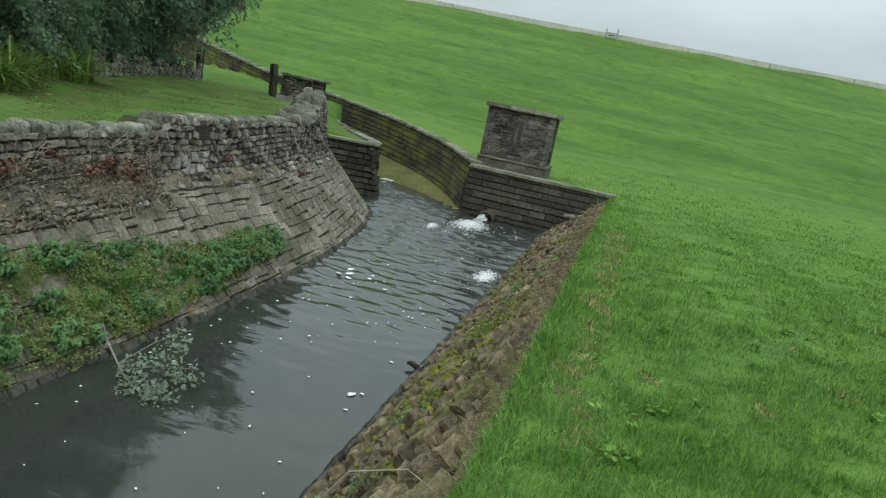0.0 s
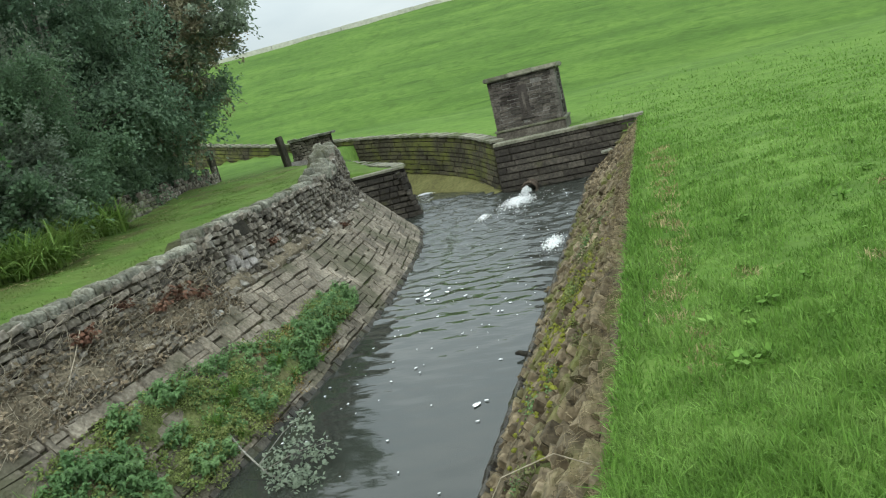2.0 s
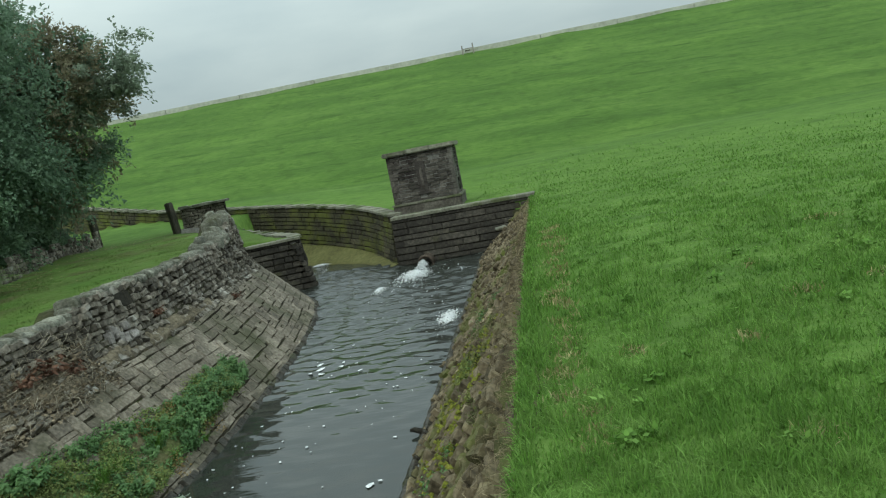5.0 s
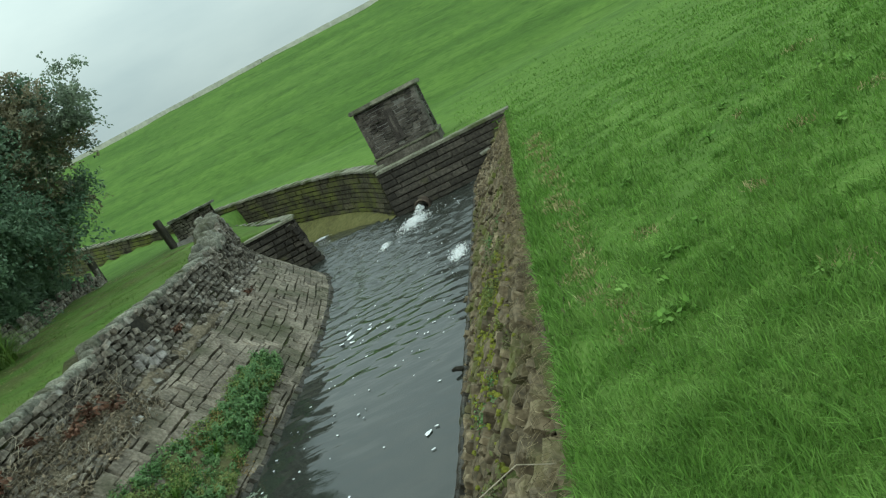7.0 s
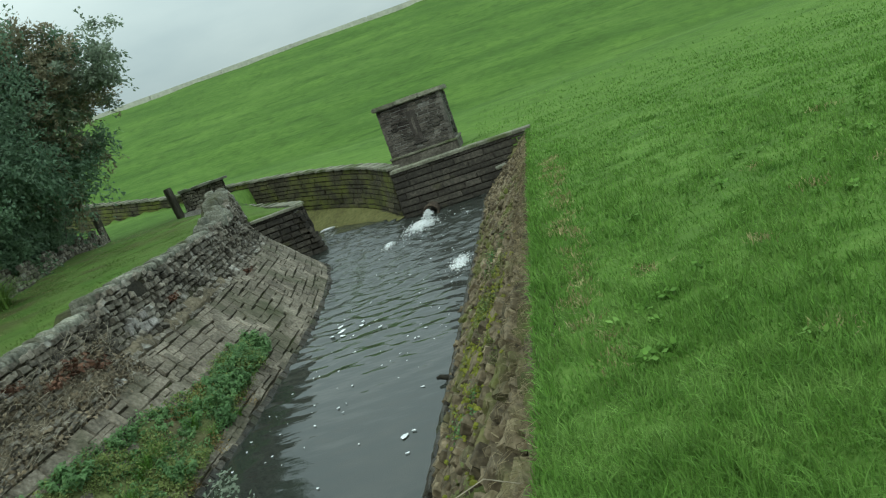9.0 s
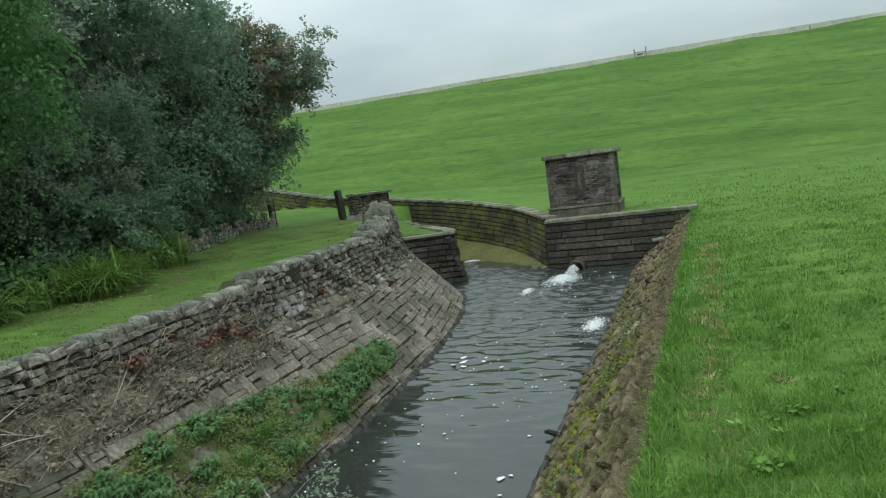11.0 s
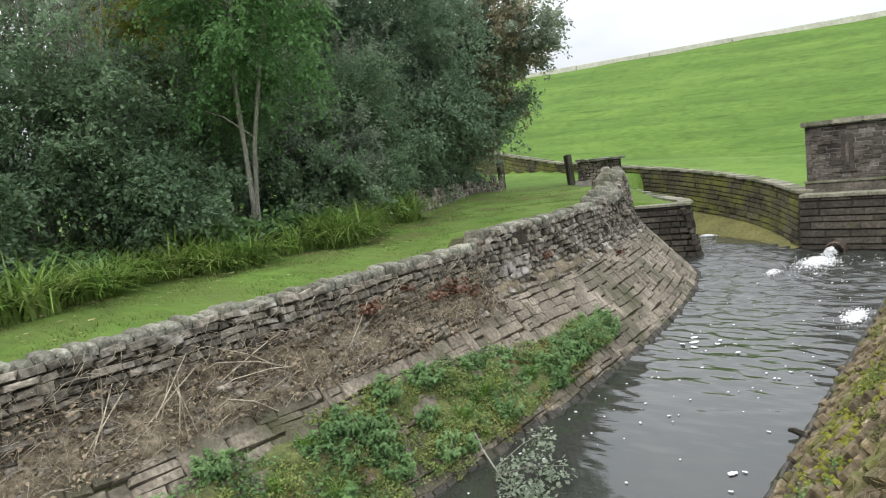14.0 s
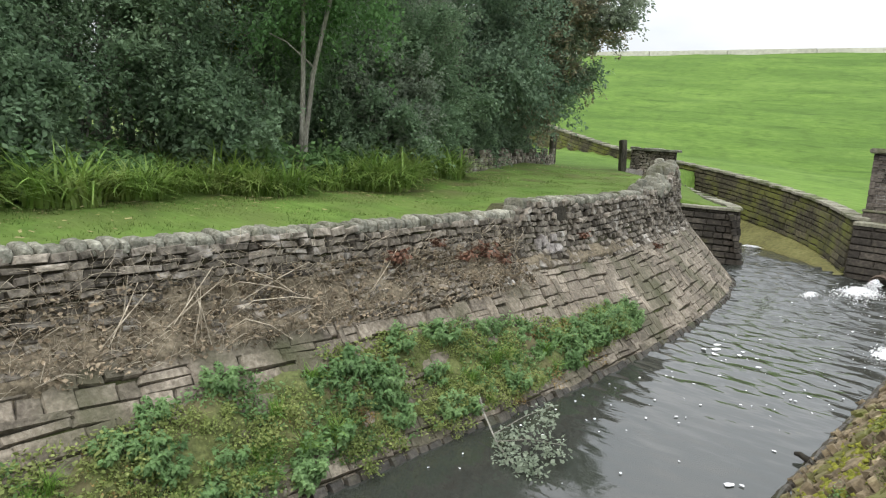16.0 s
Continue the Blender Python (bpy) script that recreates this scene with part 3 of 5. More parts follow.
# ---- left bank: pitched stone slope, dry-stone wall and coping ----
def build_left_bank():
    rng = random.Random(5)
    bank = thing("stone_bank_wall", "sloping pitched-stone bank with a rubble wall above the channel", "retaining wall", kind="structure")
    ss = np.arange(0, TOE.length, 0.25)
    verts, faces, w = [], [], 9
    for s in ss:
        p, d = TOE.at(s), TOE.along(s)
        out = np.array([-d[1], d[0]])
        top = max(cope_z(s) - 0.14, 1.65)
        rows = np.linspace(0, 4, w - 1)
        dd = np.interp(rows, range(5), PROFILE_D) + np.interp(rows, (2.8, 3.2), (0.025, 0.075))
        zz = np.interp(np.linspace(0, 4, w - 1), range(5), (-0.5, -0.05, 1.05, 1.55, top))
        for a, b in zip(list(dd) + [2.3], list(zz) + [top]):
            verts.append((*(p[:2] + out * a), b))
    for a in range(len(ss) - 1):
        for b in range(w - 1):
            faces.append((a * w + b, a * w + b + 1, (a + 1) * w + b + 1, (a + 1) * w + b))
    part("backing", mesh_of("backing", verts, faces, M_PACKED), bank, "dark earth between the stones")
    L = TOE.length
    near, far = TOE.s_at_y(5.0), TOE.s_at_y(9.0)
    turn_in = TOE.s_at_y(14.0)
    pitch = pitched_stones(left_surface, 3, near, -0.1, 1.75, 0.165, 0.34, 0.2, rng)
    pitch += pitched_stones(left_surface, near, far, -0.1, 1.7, 0.165, 0.3, 0.2, rng)
    pitch += pitched_stones(left_surface, far, turn_in, -0.1, 1.85, 0.18, 0.26, 0.2, rng)
    pitch += pitched_stones(left_surface, turn_in, L - 0.2, -0.1, 1.85, 0.15, 0.24, 0.2, rng)
    rub = course_stones(left_surface, 3, near, 1.75, 3.8, 0.095, 0.22, 0.22, rng, 0.003, 0.026, 0.09, 0.24)
    rub += course_stones(left_surface, near, far, 1.7, 3.8, 0.09, 0.17, 0.22, rng, 0.003, 0.028, 0.13, 0.24)
    rub += course_stones(left_surface, far, L - 0.2, 1.85, 3.9, 0.105, 0.15, 0.22, rng, 0.002, 0.032, 0.25, 0.22)
    # the hollow below the coping
    hollow = lambda p: 10.05 < p[1] < 10.55 and 2.06 < p[2] < 2.3
    rub = [r for r in rub if not hollow((r[0][0][3], r[0][1][3] , r[0][2][3]))]
    # a dark block in the gap stands in for the hollow's shade
    hollow_shade = block_mesh("hollow_shade", M_JOINT_SHADE, rng, 0.1, 0.2)
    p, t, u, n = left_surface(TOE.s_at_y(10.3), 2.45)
    part("hollow_shade", hollow_shade, bank, "dark block painted as the shade in the wall hollow", m=frame_of((p[0] - 0.13, p[1], 2.17), t, u, n, 0.3, 0.14, 0.06))
    var_p = [block_mesh("stone", M_PITCH, rng, 0.13, 0.12) for _ in range(8)]
    var_r = [block_mesh("rubble", M_RUBBLE_PIECE, rng, 0.24, 0.18) for _ in range(8)]
    lo, hi = TOE.s_at_y(2.5), TOE.s_at_y(7.5)
    rest_p, rest_r, n = [], [], 0
    for k, (m, s, vv) in enumerate(pitch):
        if lo < s < hi and n < 290 and vv > 0.5:
            part("stone", var_p[k % 8], bank, m=m)
            n += 1
        else:
            rest_p.append(m)
    n = 0
    for k, (m, s, vv) in enumerate(rub):
        if lo < s < hi and n < 290:
            part("rubble_stone", var_r[k % 8], bank, m=m)
            n += 1
        else:
            rest_r.append(m)
    part("stones", joined("stones", var_p, rest_p, M_PITCH_REST), bank, "brown pitched stones", kind="stuff")
    part("rubble", joined("rubble", var_r, rest_r, M_RUBBLE), bank, "grey rubble stones", kind="stuff")
    # upright coping stones
    var_c = [round_mesh("coping_stone", M_COPE, rng, 0.28, 0.09) for _ in range(7)]
    s, k = 3.0, 0
    end = TOE.s_at_y(15.3)
    while s < end:
        w = rng.uniform(0.09, 0.19)
        p, d = TOE.at(s + w / 2), TOE.along(s + w / 2)
        out = np.array([-d[1], d[0]])
        z = cope_z(s + w / 2) - 0.16
        t, o = np.array([*d, 0.0]), np.array([*out, 0.0])
        lean = rng.gauss(0, 0.09)
        up = np.array([*(d * lean), 1.0])
        c = np.array([*(p[:2] + out * 1.82), z])
        part("coping_stone", var_c[k % 7], bank, m=frame_of(c, t, o, up, w / 2 - 0.003, rng.uniform(0.13, 0.17), rng.uniform(0.12, 0.175)))
        s += w
        k += 1
    # the broken end of the wall, heaped with bigger stones
    for k in range(46):
        s = TOE.s_at_y(15.3) + (k / 46) * 3.4
        p, d = TOE.at(s), TOE.along(s)
        out = np.array([-d[1], d[0]])
        z = cope_z(s) - 0.2
        up = np.array([rng.gauss(0, 0.3), rng.gauss(0, 0.3), 1.0])
        t = np.array([*d, 0.0])
        part("coping_stone", var_c[k % 7], bank, m=frame_of((*(p[:2] + out * rng.uniform(1.66, 2.1)), z - rng.uniform(0, 0.12)), t, np.array([*out, 0.0]), up, rng.uniform(0.09, 0.17), rng.uniform(0.1, 0.2), rng.uniform(0.16, 0.34)))
    # kerb of dark blocks along the waterline
    var_k = [block_mesh("kerb_stone", M_WET, rng, 0.14, 0.18) for _ in range(5)]
    s, k = TOE.s_at_y(0.5), 0
    while s < TOE.s_at_y(19):
        w = rng.uniform(0.14, 0.3)
        p, t, u, n = left_surface(s + w / 2, 0.0)
        part("kerb_stone", var_k[k % 5], bank, m=frame_of(np.array([p[0], p[1], -0.03 + rng.gauss(0, 0.01)]) - n * 0.14, t, u, n, w / 2 - 0.008, 0.085, 0.2 + rng.gauss(0, 0.012)))
        s += w
        k += 1


build_left_bank()


def slope_cover(name, label, mat, s0, s1, low, high, lift, seed):
    """A lumpy sheet of soil lying between the stones, thinning out at its edges."""
    rng = np.random.default_rng(seed)
    ss, n = np.arange(s0, s1, 0.06), 28
    verts, faces = [], []
    for s in ss:
        y = float(TOE.at(s)[1])
        for k in range(n):
            w = k / (n - 1)
            v = low(y) + (high(y) - low(y)) * w
            p, t, u, nn = left_surface(s, v)
            edge = min(1, 5 * w, 5 * (1 - w), (s - s0) / 0.6, (s1 - s) / 0.6)
            g = noise.noise(Vector((p[0] * 2.1, p[1] * 2.1, p[2] * 2.1))) * 0.07 + noise.noise(Vector((p[0] * 7, p[1] * 7, p[2] * 7))) * 0.04
            verts.append(tuple(p + nn * (lift * edge - 0.09 * (1 - edge) + g + rng.normal(0, 0.005))))
    for a in range(len(ss) - 1):
        for b in range(n - 1):
            faces.append((a * n + b, (a + 1) * n + b, (a + 1) * n + b + 1, a * n + b + 1))
    tagged(new(name, mesh_of(name, verts, faces, mat, True)), label, "soil", kind="stuff")


slope_cover("weedy_soil", "mossy soil with low weeds covering the bank stones", M_SOIL, TOE.s_at_y(-0.6), TOE.s_at_y(11.4), lambda y: float(np.interp(y, [0, 7, 9, 11], [0.1, 0.1, 0.25, 0.5])), lambda y: float(np.interp(y, [0, 1.0, 2.4, 3.4, 6.4, 8.0, 9.0, 11], [1.2, 1.1, 1.15, 1.42, 1.45, 1.25, 1.02, 0.95])), 0.02, 1)
slope_cover("dry_litter", "dry brown plant litter over the upper bank", M_LITTER, TOE.s_at_y(-0.5), TOE.s_at_y(8.9), lambda y: float(np.interp(y, [0, 3, 6, 9], [1.5, 1.58, 1.68, 1.85])), lambda y: 2.42 + 0.07 * math.sin(2.1 * y) + 0.04 * math.sin(5.3 * y + 1.0), 0.012, 2)
slope_cover("dry_litter", "thin brown litter on the wall foot", M_LITTER, TOE.s_at_y(8.6), TOE.s_at_y(13.6), lambda y: 1.84, lambda y: 2.2, 0.0, 6)


# ---- coursed walls of dressed stone ----
def line_surface(a, b, z0, batter):
    a, b = np.array(a, float), np.array(b, float)
    d = (b - a) / np.linalg.norm(b - a)
    n0 = np.array([d[1], -d[0]])
    up = np.array([*(-n0 * batter), 1.0])
    up /= np.linalg.norm(up)
    t = np.array([*d, 0.0])

    def f(s, v):
        p = np.array([*(a + d * s), z0]) + up * v
        return p, t, up, np.cross(t, up)
    return f, float(np.linalg.norm(b - a))


def curve_surface(curve, base, batter):
    """Face to the right of the direction of travel; v runs down from the top."""
    def f(s, v):
        q, d = curve.at(s), curve.along(s)
        n0 = np.array([d[1], -d[0]]) * base
        up = np.array([*(-n0 * batter), 1.0])
        up /= np.linalg.norm(up)
        t = np.array([*d, float(curve.at(min(s + 0.3, curve.length))[2] - curve.at(max(s - 0.3, 0))[2]) / 0.6]) * base
        return np.array([q[0], q[1], q[2]]) + up * (v - 1.0), t, up, np.cross(t, up)
    return f


def coursed_wall(parent, f, length, height, course, block, mat, rng, depth=0.14, v0=0.0, s0=0.0, name="block", limit=290, rake=0.0, gap=0.017):
    variants = [block_mesh(name, mat, rng, 0.035, 0.1) for _ in range(5)]
    stones = course_stones(f, s0, length, v0, height, course, block, depth, rng, gap, 0.012, 0.005, upright=0.35)
    if rake:
        stones, v = [], v0
        while v < height - 0.05:
            stones += course_stones(f, s0, length - rake * v, v, min(v + course, height), course, block, depth, rng, gap, 0.012, 0.005, upright=0.35)
            v += course
    for k, (m, s, v) in enumerate(stones[:limit]):
        part(name, variants[k % 5], parent, m=m)
    if len(stones) > limit:
        part(name + "s", joined(name + "s", variants, [m for m, s, v in stones[limit:]], mat), parent, kind="stuff")


def backing_quad(parent, f, length, v0, v1, inset=0.05, s0=0.0, steps=1, deep=0.5):
    verts, faces = [], []
    for k in range(steps + 1):
        s = s0 + (length - s0) * k / steps
        for v, back in ((v0, inset), (v1, inset), (v1, deep), (v0, deep)):
            p, t, u, n = f(s, v)
            verts.append(tuple(p - n * back))
    for k in range(steps):
        for c in range(4):
            faces.append((4 * k + c, 4 * k + (c + 1) % 4, 4 * k + 4 + (c + 1) % 4, 4 * k + 4 + c))
    faces += [(0, 3, 2, 1), tuple(4 * steps + c for c in range(4))]
    part("core", mesh_of("core", verts, faces, M_JOINT_SHADE), parent)


def build_channel_walls():
    rng = random.Random(11)
    front = thing("outfall_wall", "dark dressed-stone head wall with a flat coping across the channel", "stone wall", kind="structure")
    f, ln = line_surface((CORNER[0], WALL_Y - 0.05), (0.0, WALL_Y - 0.25), -0.4, 0.10)
    coursed_wall(front, f, ln, 1.93, 0.2, 0.85, M_ASHLAR, rng)
    backing_quad(front, f, ln, 0, 1.93)
    n = 8
    for k in range(n):
        a, b = ln * k / n, ln * (k + 1) / n
        p, t, u, nn = f((a + b) / 2, 1.93)
        var = block_mesh("coping_slab", M_CAP, rng, 0.02, 0.06)
        nn = np.array([nn[0], nn[1], 0])
        part("coping_slab", var, front, m=frame_of((p[0] - nn[0] * 0.22, p[1] - nn[1] * 0.22, p[2] + 0.0), t, -nn, np.array([0, 0, 1.0]), (b - a) / 2 - 0.004, 0.27, 0.10))
    # the curved wall climbs away behind the channel
    bend = thing("curved_wall", "long curved mossy stone wall climbing beside the spillway", "stone wall", kind="structure")
    g = curve_surface(BEND, -1, 0.08)
    stones_len = BEND.length - 0.5
    coursed_wall(bend, g, stones_len, 1.0, 0.19, 0.6, M_ASHLAR_MOSS, rng, v0=-1.6, s0=0.1)
    backing_quad(bend, g, stones_len, -1.7, 1.0, steps=60)
    k, s = 0, 0.1
    var = [block_mesh("coping_slab", M_CAP, rng, 0.02, 0.06) for _ in range(4)]
    while s < stones_len:
        p, t, u, nn = g(s + 0.35, 1.0)
        slope = (BEND.at(s + 0.6)[2] - BEND.at(s + 0.1)[2]) / 0.5
        t3 = np.array([t[0], t[1], -slope])
        nn = np.array([nn[0], nn[1], 0])
        part("coping_slab", var[k % 4], bend, m=frame_of(p - nn * 0.18, t3, -nn, np.array([0, 0, 1.0]), 0.345, 0.25, 0.09))
        s += 0.7
        k += 1
    # wing wall on the inner side of the bend
    wing = thing("wing_wall", "low dark stone wing wall with a pale flat coping", "stone wall", kind="structure")
    f, ln = line_surface((-10.6, 20.35), (-7.15, 21.45), -0.4, 0.14)
    coursed_wall(wing, f, ln, 2.0, 0.19, 0.42, M_ASHLAR, rng, rake=0.2)
    backing_quad(wing, f, ln - 0.55, 0, 2.0)
    f2, ln2 = line_surface((-7.15, 21.45), (-7.75, 22.6), -0.4, 0.25)
    coursed_wall(wing, f2, ln2, 2.0, 0.19, 0.5, M_ASHLAR, rng)
    backing_quad(wing, f2, ln2, 0, 2.0, 0.08, s0=0.5, deep=0.3)
    inner = Curve([(-7.65, 21.85, 1.6), (-8.0, 22.5, 1.62), (-8.9, 23.5, 1.66), (-10.4, 24.9, 1.8), (-12.2, 26.4, 2.05), (-14.5, 28.2, 2.3)])
    var = [block_mesh("coping_slab", M_CAP, rng, 0.02, 0.06) for _ in range(4)]
    for c, (s0, s1, path) in enumerate(((0, ln - 0.35, f), (0, inner.length, None))):
        s, k = s0, 0
        while s < s1 - 0.05:
            b = min(s + 0.62, s1)
            if path:
                p, t, u, nn = path((s + b) / 2, 2.0)
                nn = np.array([nn[0], nn[1], 0])
            else:
                q, d = inner.at((s + b) / 2), inner.along((s + b) / 2)
                t, nn, p = np.array([*d, 0.0]), np.array([d[1], -d[0], 0.0]), q
            part("coping_slab", var[k % 4], wing, m=frame_of(p - nn * 0.16, t, -nn, np.array([0, 0, 1.0]), (b - s) / 2 - 0.004, 0.22, 0.08))
            s = b
            k += 1
    gi = curve_surface(inner, 1, 0.1)
    coursed_wall(wing, gi, inner.length, 1.0, 0.2, 0.55, M_ASHLAR, rng, v0=-1.1)
    backing_quad(wing, gi, inner.length, -1.2, 1.0, steps=12)


build_channel_walls()


def build_house():
    rng = random.Random(21)
    x0, x1, y0, y1, z0, z1 = -4.64, -2.44, 23.3, 25.0, 1.45, 3.55
    house = thing("valve_house", "small square stone valve house with a flat slab roof", "stone building")
    part("core", box_mesh("core", (x0 + 0.02, y0 + 0.02, z0), (x1 - 0.02, y1 - 0.02, z1), M_MORTAR, 0), house, "pale lime mortar")
    for a, b in (((x0, y0), (x1, y0)), ((x1, y0), (x1, y1)), ((x1, y1), (x0, y1)), ((x0, y1), (x0, y0))):
        f, ln = line_surface(a, b, z0 + 0.2, 0.0)
        coursed_wall(house, f, ln, z1 - z0 - 0.2, 0.125, 0.3, M_HOUSE, rng, depth=0.09, name="stone", gap=0.01)
    part("plinth", box_mesh("plinth", (x0 - 0.06, y0 - 0.06, z0 - 0.3), (x1 + 0.06, y1 + 0.06, z0 + 0.42), M_HOUSE, 0.02), house, "stone plinth course")
    part("plinth_ledge", box_mesh("plinth_ledge", (x0 - 0.09, y0 - 0.09, z0 + 0.42), (x1 + 0.09, y1 + 0.09, z0 + 0.5), M_CAP, 0.02), house, "pale weathered ledge")
    for x in (x0, x1 - 0.24):
        for k in range(8):
            w = 0.13 if k % 2 else 0.18
            a = x if x == x0 else x1 - w
            part("quoin", box_mesh("quoin", (a - 0.012 * (x == x0), y0 - 0.014, z0 + 0.5 + k * 0.2), (a + w + 0.014 * (x != x0), y0 + 0.3, z0 + 0.5 + (k + 1) * 0.2 - 0.008), M_HOUSE if x == x0 else M_QUOIN, 0.012), house)
    door = part("blocked_doorway", box_mesh("blocked_doorway", (-3.72, y0 - 0.008, z0 + 0.78), (-3.4, y0 + 0.1, z1 - 0.3), M_HOUSE_DARK, 0.012), house, "dark blocked-up slot")
    part("iron_strap", box_mesh("iron_strap", (-3.61, y0 - 0.035, z0 + 0.86), (-3.52, y0 + 0.02, z1 - 0.5), M_HOUSE, 0.01), door, "rusted upright strap")
    part("sill", box_mesh("sill", (-3.78, y0 - 0.05, z0 + 0.7), (-3.34, y0 + 0.02, z0 + 0.77), M_HOUSE_DARK, 0.01), door)
    # flat dark panel, coloured like the unlit inside of the side opening
    part("opening_shade", box_mesh("opening_shade", (x1 - 0.05, y0 + 0.8, z0 + 0.6), (x1 + 0.015, y0 + 1.3, z0 + 1.0), M_JOINT_SHADE, 0.0), house, "dark panel painted as shade in the side opening")
    for k in range(3):
        a, b = x0 - 0.12 + (x1 - x0 + 0.24) * k / 3, x0 - 0.12 + (x1 - x0 + 0.24) * (k + 1) / 3
        part("roof_slab", box_mesh("roof_slab", (a + 0.004, y0 - 0.12, z1), (b - 0.004, y1 + 0.12, z1 + 0.15 + 0.012 * (k % 2)), M_CAP, 0.03), house, "mossy flat roof slab")


build_house()



# ---- right bank: rough earth and stone slope below the grass ----
def right_surface(s, v):
    """s runs towards the head wall, v up the slope."""
    ez, ex = float(edge_z(s)), float(edge_x(s)) - 0.02
    d = np.array([ex - RIGHT_TOE, 0, ez])
    ln = np.linalg.norm(d)
    up = d / ln
    t = np.array([0.0, -1.0, 0.0])
    return np.array([RIGHT_TOE, s, 0.0]) + up * v, t, up, np.cross(t, up)


def build_right_bank():
    rng = np.random.default_rng(8)
    r2 = random.Random(8)
    ys, us = np.arange(-8, 22.4, 0.09), np.linspace(0, 1, 26)
    y, u = np.meshgrid(ys, us, indexing="ij")
    x = RIGHT_TOE - 0.06 + u * (edge_x(y) + 0.1 - RIGHT_TOE + 0.06)
    z = -0.225 + u * (edge_z(y) + 0.21)
    bump = 0.05 * np.sin(3.1 * y + 5 * u) * np.cos(2.3 * y - 7 * u) + 0.035 * np.sin(9.7 * y + 3 * np.sin(11 * u)) + 0.03 * np.sin(17.3 * y + 2.3 * np.sin(23 * u + y)) + rng.normal(0, 0.018, y.shape)
    bump *= smoothstep(1.0, 0.9, u) + 0.15
    z, x = z + bump * 0.7, x - bump * 0.7
    idx = np.arange(x.size).reshape(x.shape)
    faces = np.stack([idx[:-1, :-1], idx[1:, :-1], idx[1:, 1:], idx[:-1, 1:]], -1).reshape(-1, 4)
    bank = thing("earth_bank", "rough earth and stone bank with dry turf above the water", "earth bank", kind="structure")
    part("slope", mesh_of("slope", np.stack([x, y, z], -1).reshape(-1, 3), faces[:, ::-1], M_EARTH, True), bank)
    stones = course_stones(right_surface, -2.0, 22.0, -0.05, 2.1, 0.115, 0.16, 0.14, r2, 0.0, 0.032, 0.4, 0.35)
    stones = [s for s in stones if r2.random() < (0.88 if s[2] < 1.1 else 0.68)]
    var = [block_mesh("bank_stone", M_BANKSTONE, r2, 0.36, 0.2) for _ in range(10)]
    rest, n = [], 0
    for k, (m, s, v) in enumerate(stones):
        if 3 < s < 9 and n < 290:
            part("bank_stone", var[k % 10], bank, m=m)
            n += 1
        else:
            rest.append(m)
    # dark wet stones at the waterline
    wet = [block_mesh("wet_stone", M_WET, r2, 0.22, 0.25) for _ in range(5)]
    s, k = 2.0, 0
    while s < 21.8:
        w = r2.uniform(0.12, 0.34)
        p, t, u, nn = right_surface(s + w / 2, r2.gauss(0.0, 0.015))
        part("wet_stone", wet[k % 5], bank, m=frame_of(p - nn * 0.13, t, u, nn, w / 2 - 0.006, r2.uniform(0.05, 0.08), 0.17))
        s += w
        k += 1
    part("bank_stones", joined("bank_stones", var, rest, M_BANKSTONE_REST), bank, "small tan bank stones", kind="stuff")


build_right_bank()


def build_outfall():
    pipe = thing("outfall_pipe", "rusty iron outfall pipe half under the water", "pipe")
    verts, faces, n = [], [], 28
    for y, r in ((0.0, 0.235), (-0.55, 0.235), (-0.55, 0.27), (-0.62, 0.27), (-0.62, 0.2), (0.0, 0.2)):
        for k in range(n):
            w = 2 * math.pi * k / n
            verts.append((r * math.cos(w), y, r * math.sin(w)))
    for a in range(5):
        for k in range(n):
            faces.append((a * n + k, a * n + (k + 1) % n, (a + 1) * n + (k + 1) % n, (a + 1) * n + k))
    part("barrel", mesh_of("barrel", verts, faces, M_RUST, True), pipe)
    lip = [tube([(0.235 * math.cos(w), -0.64, 0.235 * math.sin(w)) for w in np.linspace(0, 2 * math.pi, 29)], [0.03] * 29, 6)]
    part("rim", mesh_of("rim", *merge(lip), M_RUST, True), pipe, "worn pale rim")
    pipe.location = (-3.72, 22.25, 0.08)
    # stone apron along the foot of the curved wall
    apron = thing("stone_apron", "sloping stone apron covered in yellow-green algae", "stone apron", kind="structure")
    verts, faces = [], []
    ss = np.arange(0.0, 14, 0.35)
    for s in ss:
        q, d = BEND.at(s), BEND.along(s)
        n0 = np.array([-d[1], d[0]])
        w, top = min(0.18 + 0.16 * s, 1.1), min(0.05 + 0.085 * s, 0.75)
        for off, z in ((-0.2, top + 0.03), (0.1, top), (0.1 + w * 0.55, top * 0.5), (0.1 + w, 0.0), (0.16 + w, -0.4)):
            verts.append((*(q[:2] + n0 * off), z))
    for a in range(len(ss) - 1):
        for b in range(4):
            faces.append((a * 5 + b, a * 5 + b + 1, a * 5 + 6 + b, a * 5 + 5 + b))
    part("slab", mesh_of("slab", verts, [f[::-1] for f in faces], M_APRON, True), apron)
    plank = thing("pale_plank", "short pale plank sticking out beside the wall", "plank")
    part("board", box_mesh("board", (-0.17, -0.16, -0.03), (0.17, 0.16, 0.03), M_COPE, 0.008), plank)
    plank.matrix_world = pose(-1.2, 21.9, 0.74, 4, -6, 10)
    stub = thing("snagged_log", "dark wet log end snagged at the waterline", "log")
    v, f = tube([(0.15, 0.02, -0.05), (0.04, 0, 0.02), (-0.07, 0.02, 0.05), (-0.12, 0.0, 0.05)], [0.03, 0.04, 0.035, 0.02], 8)
    part("log", mesh_of("log", v, f, M_JOINT_SHADE, True), stub)
    stub.location = (-1.95, 8.45, 0.02)


build_outfall()


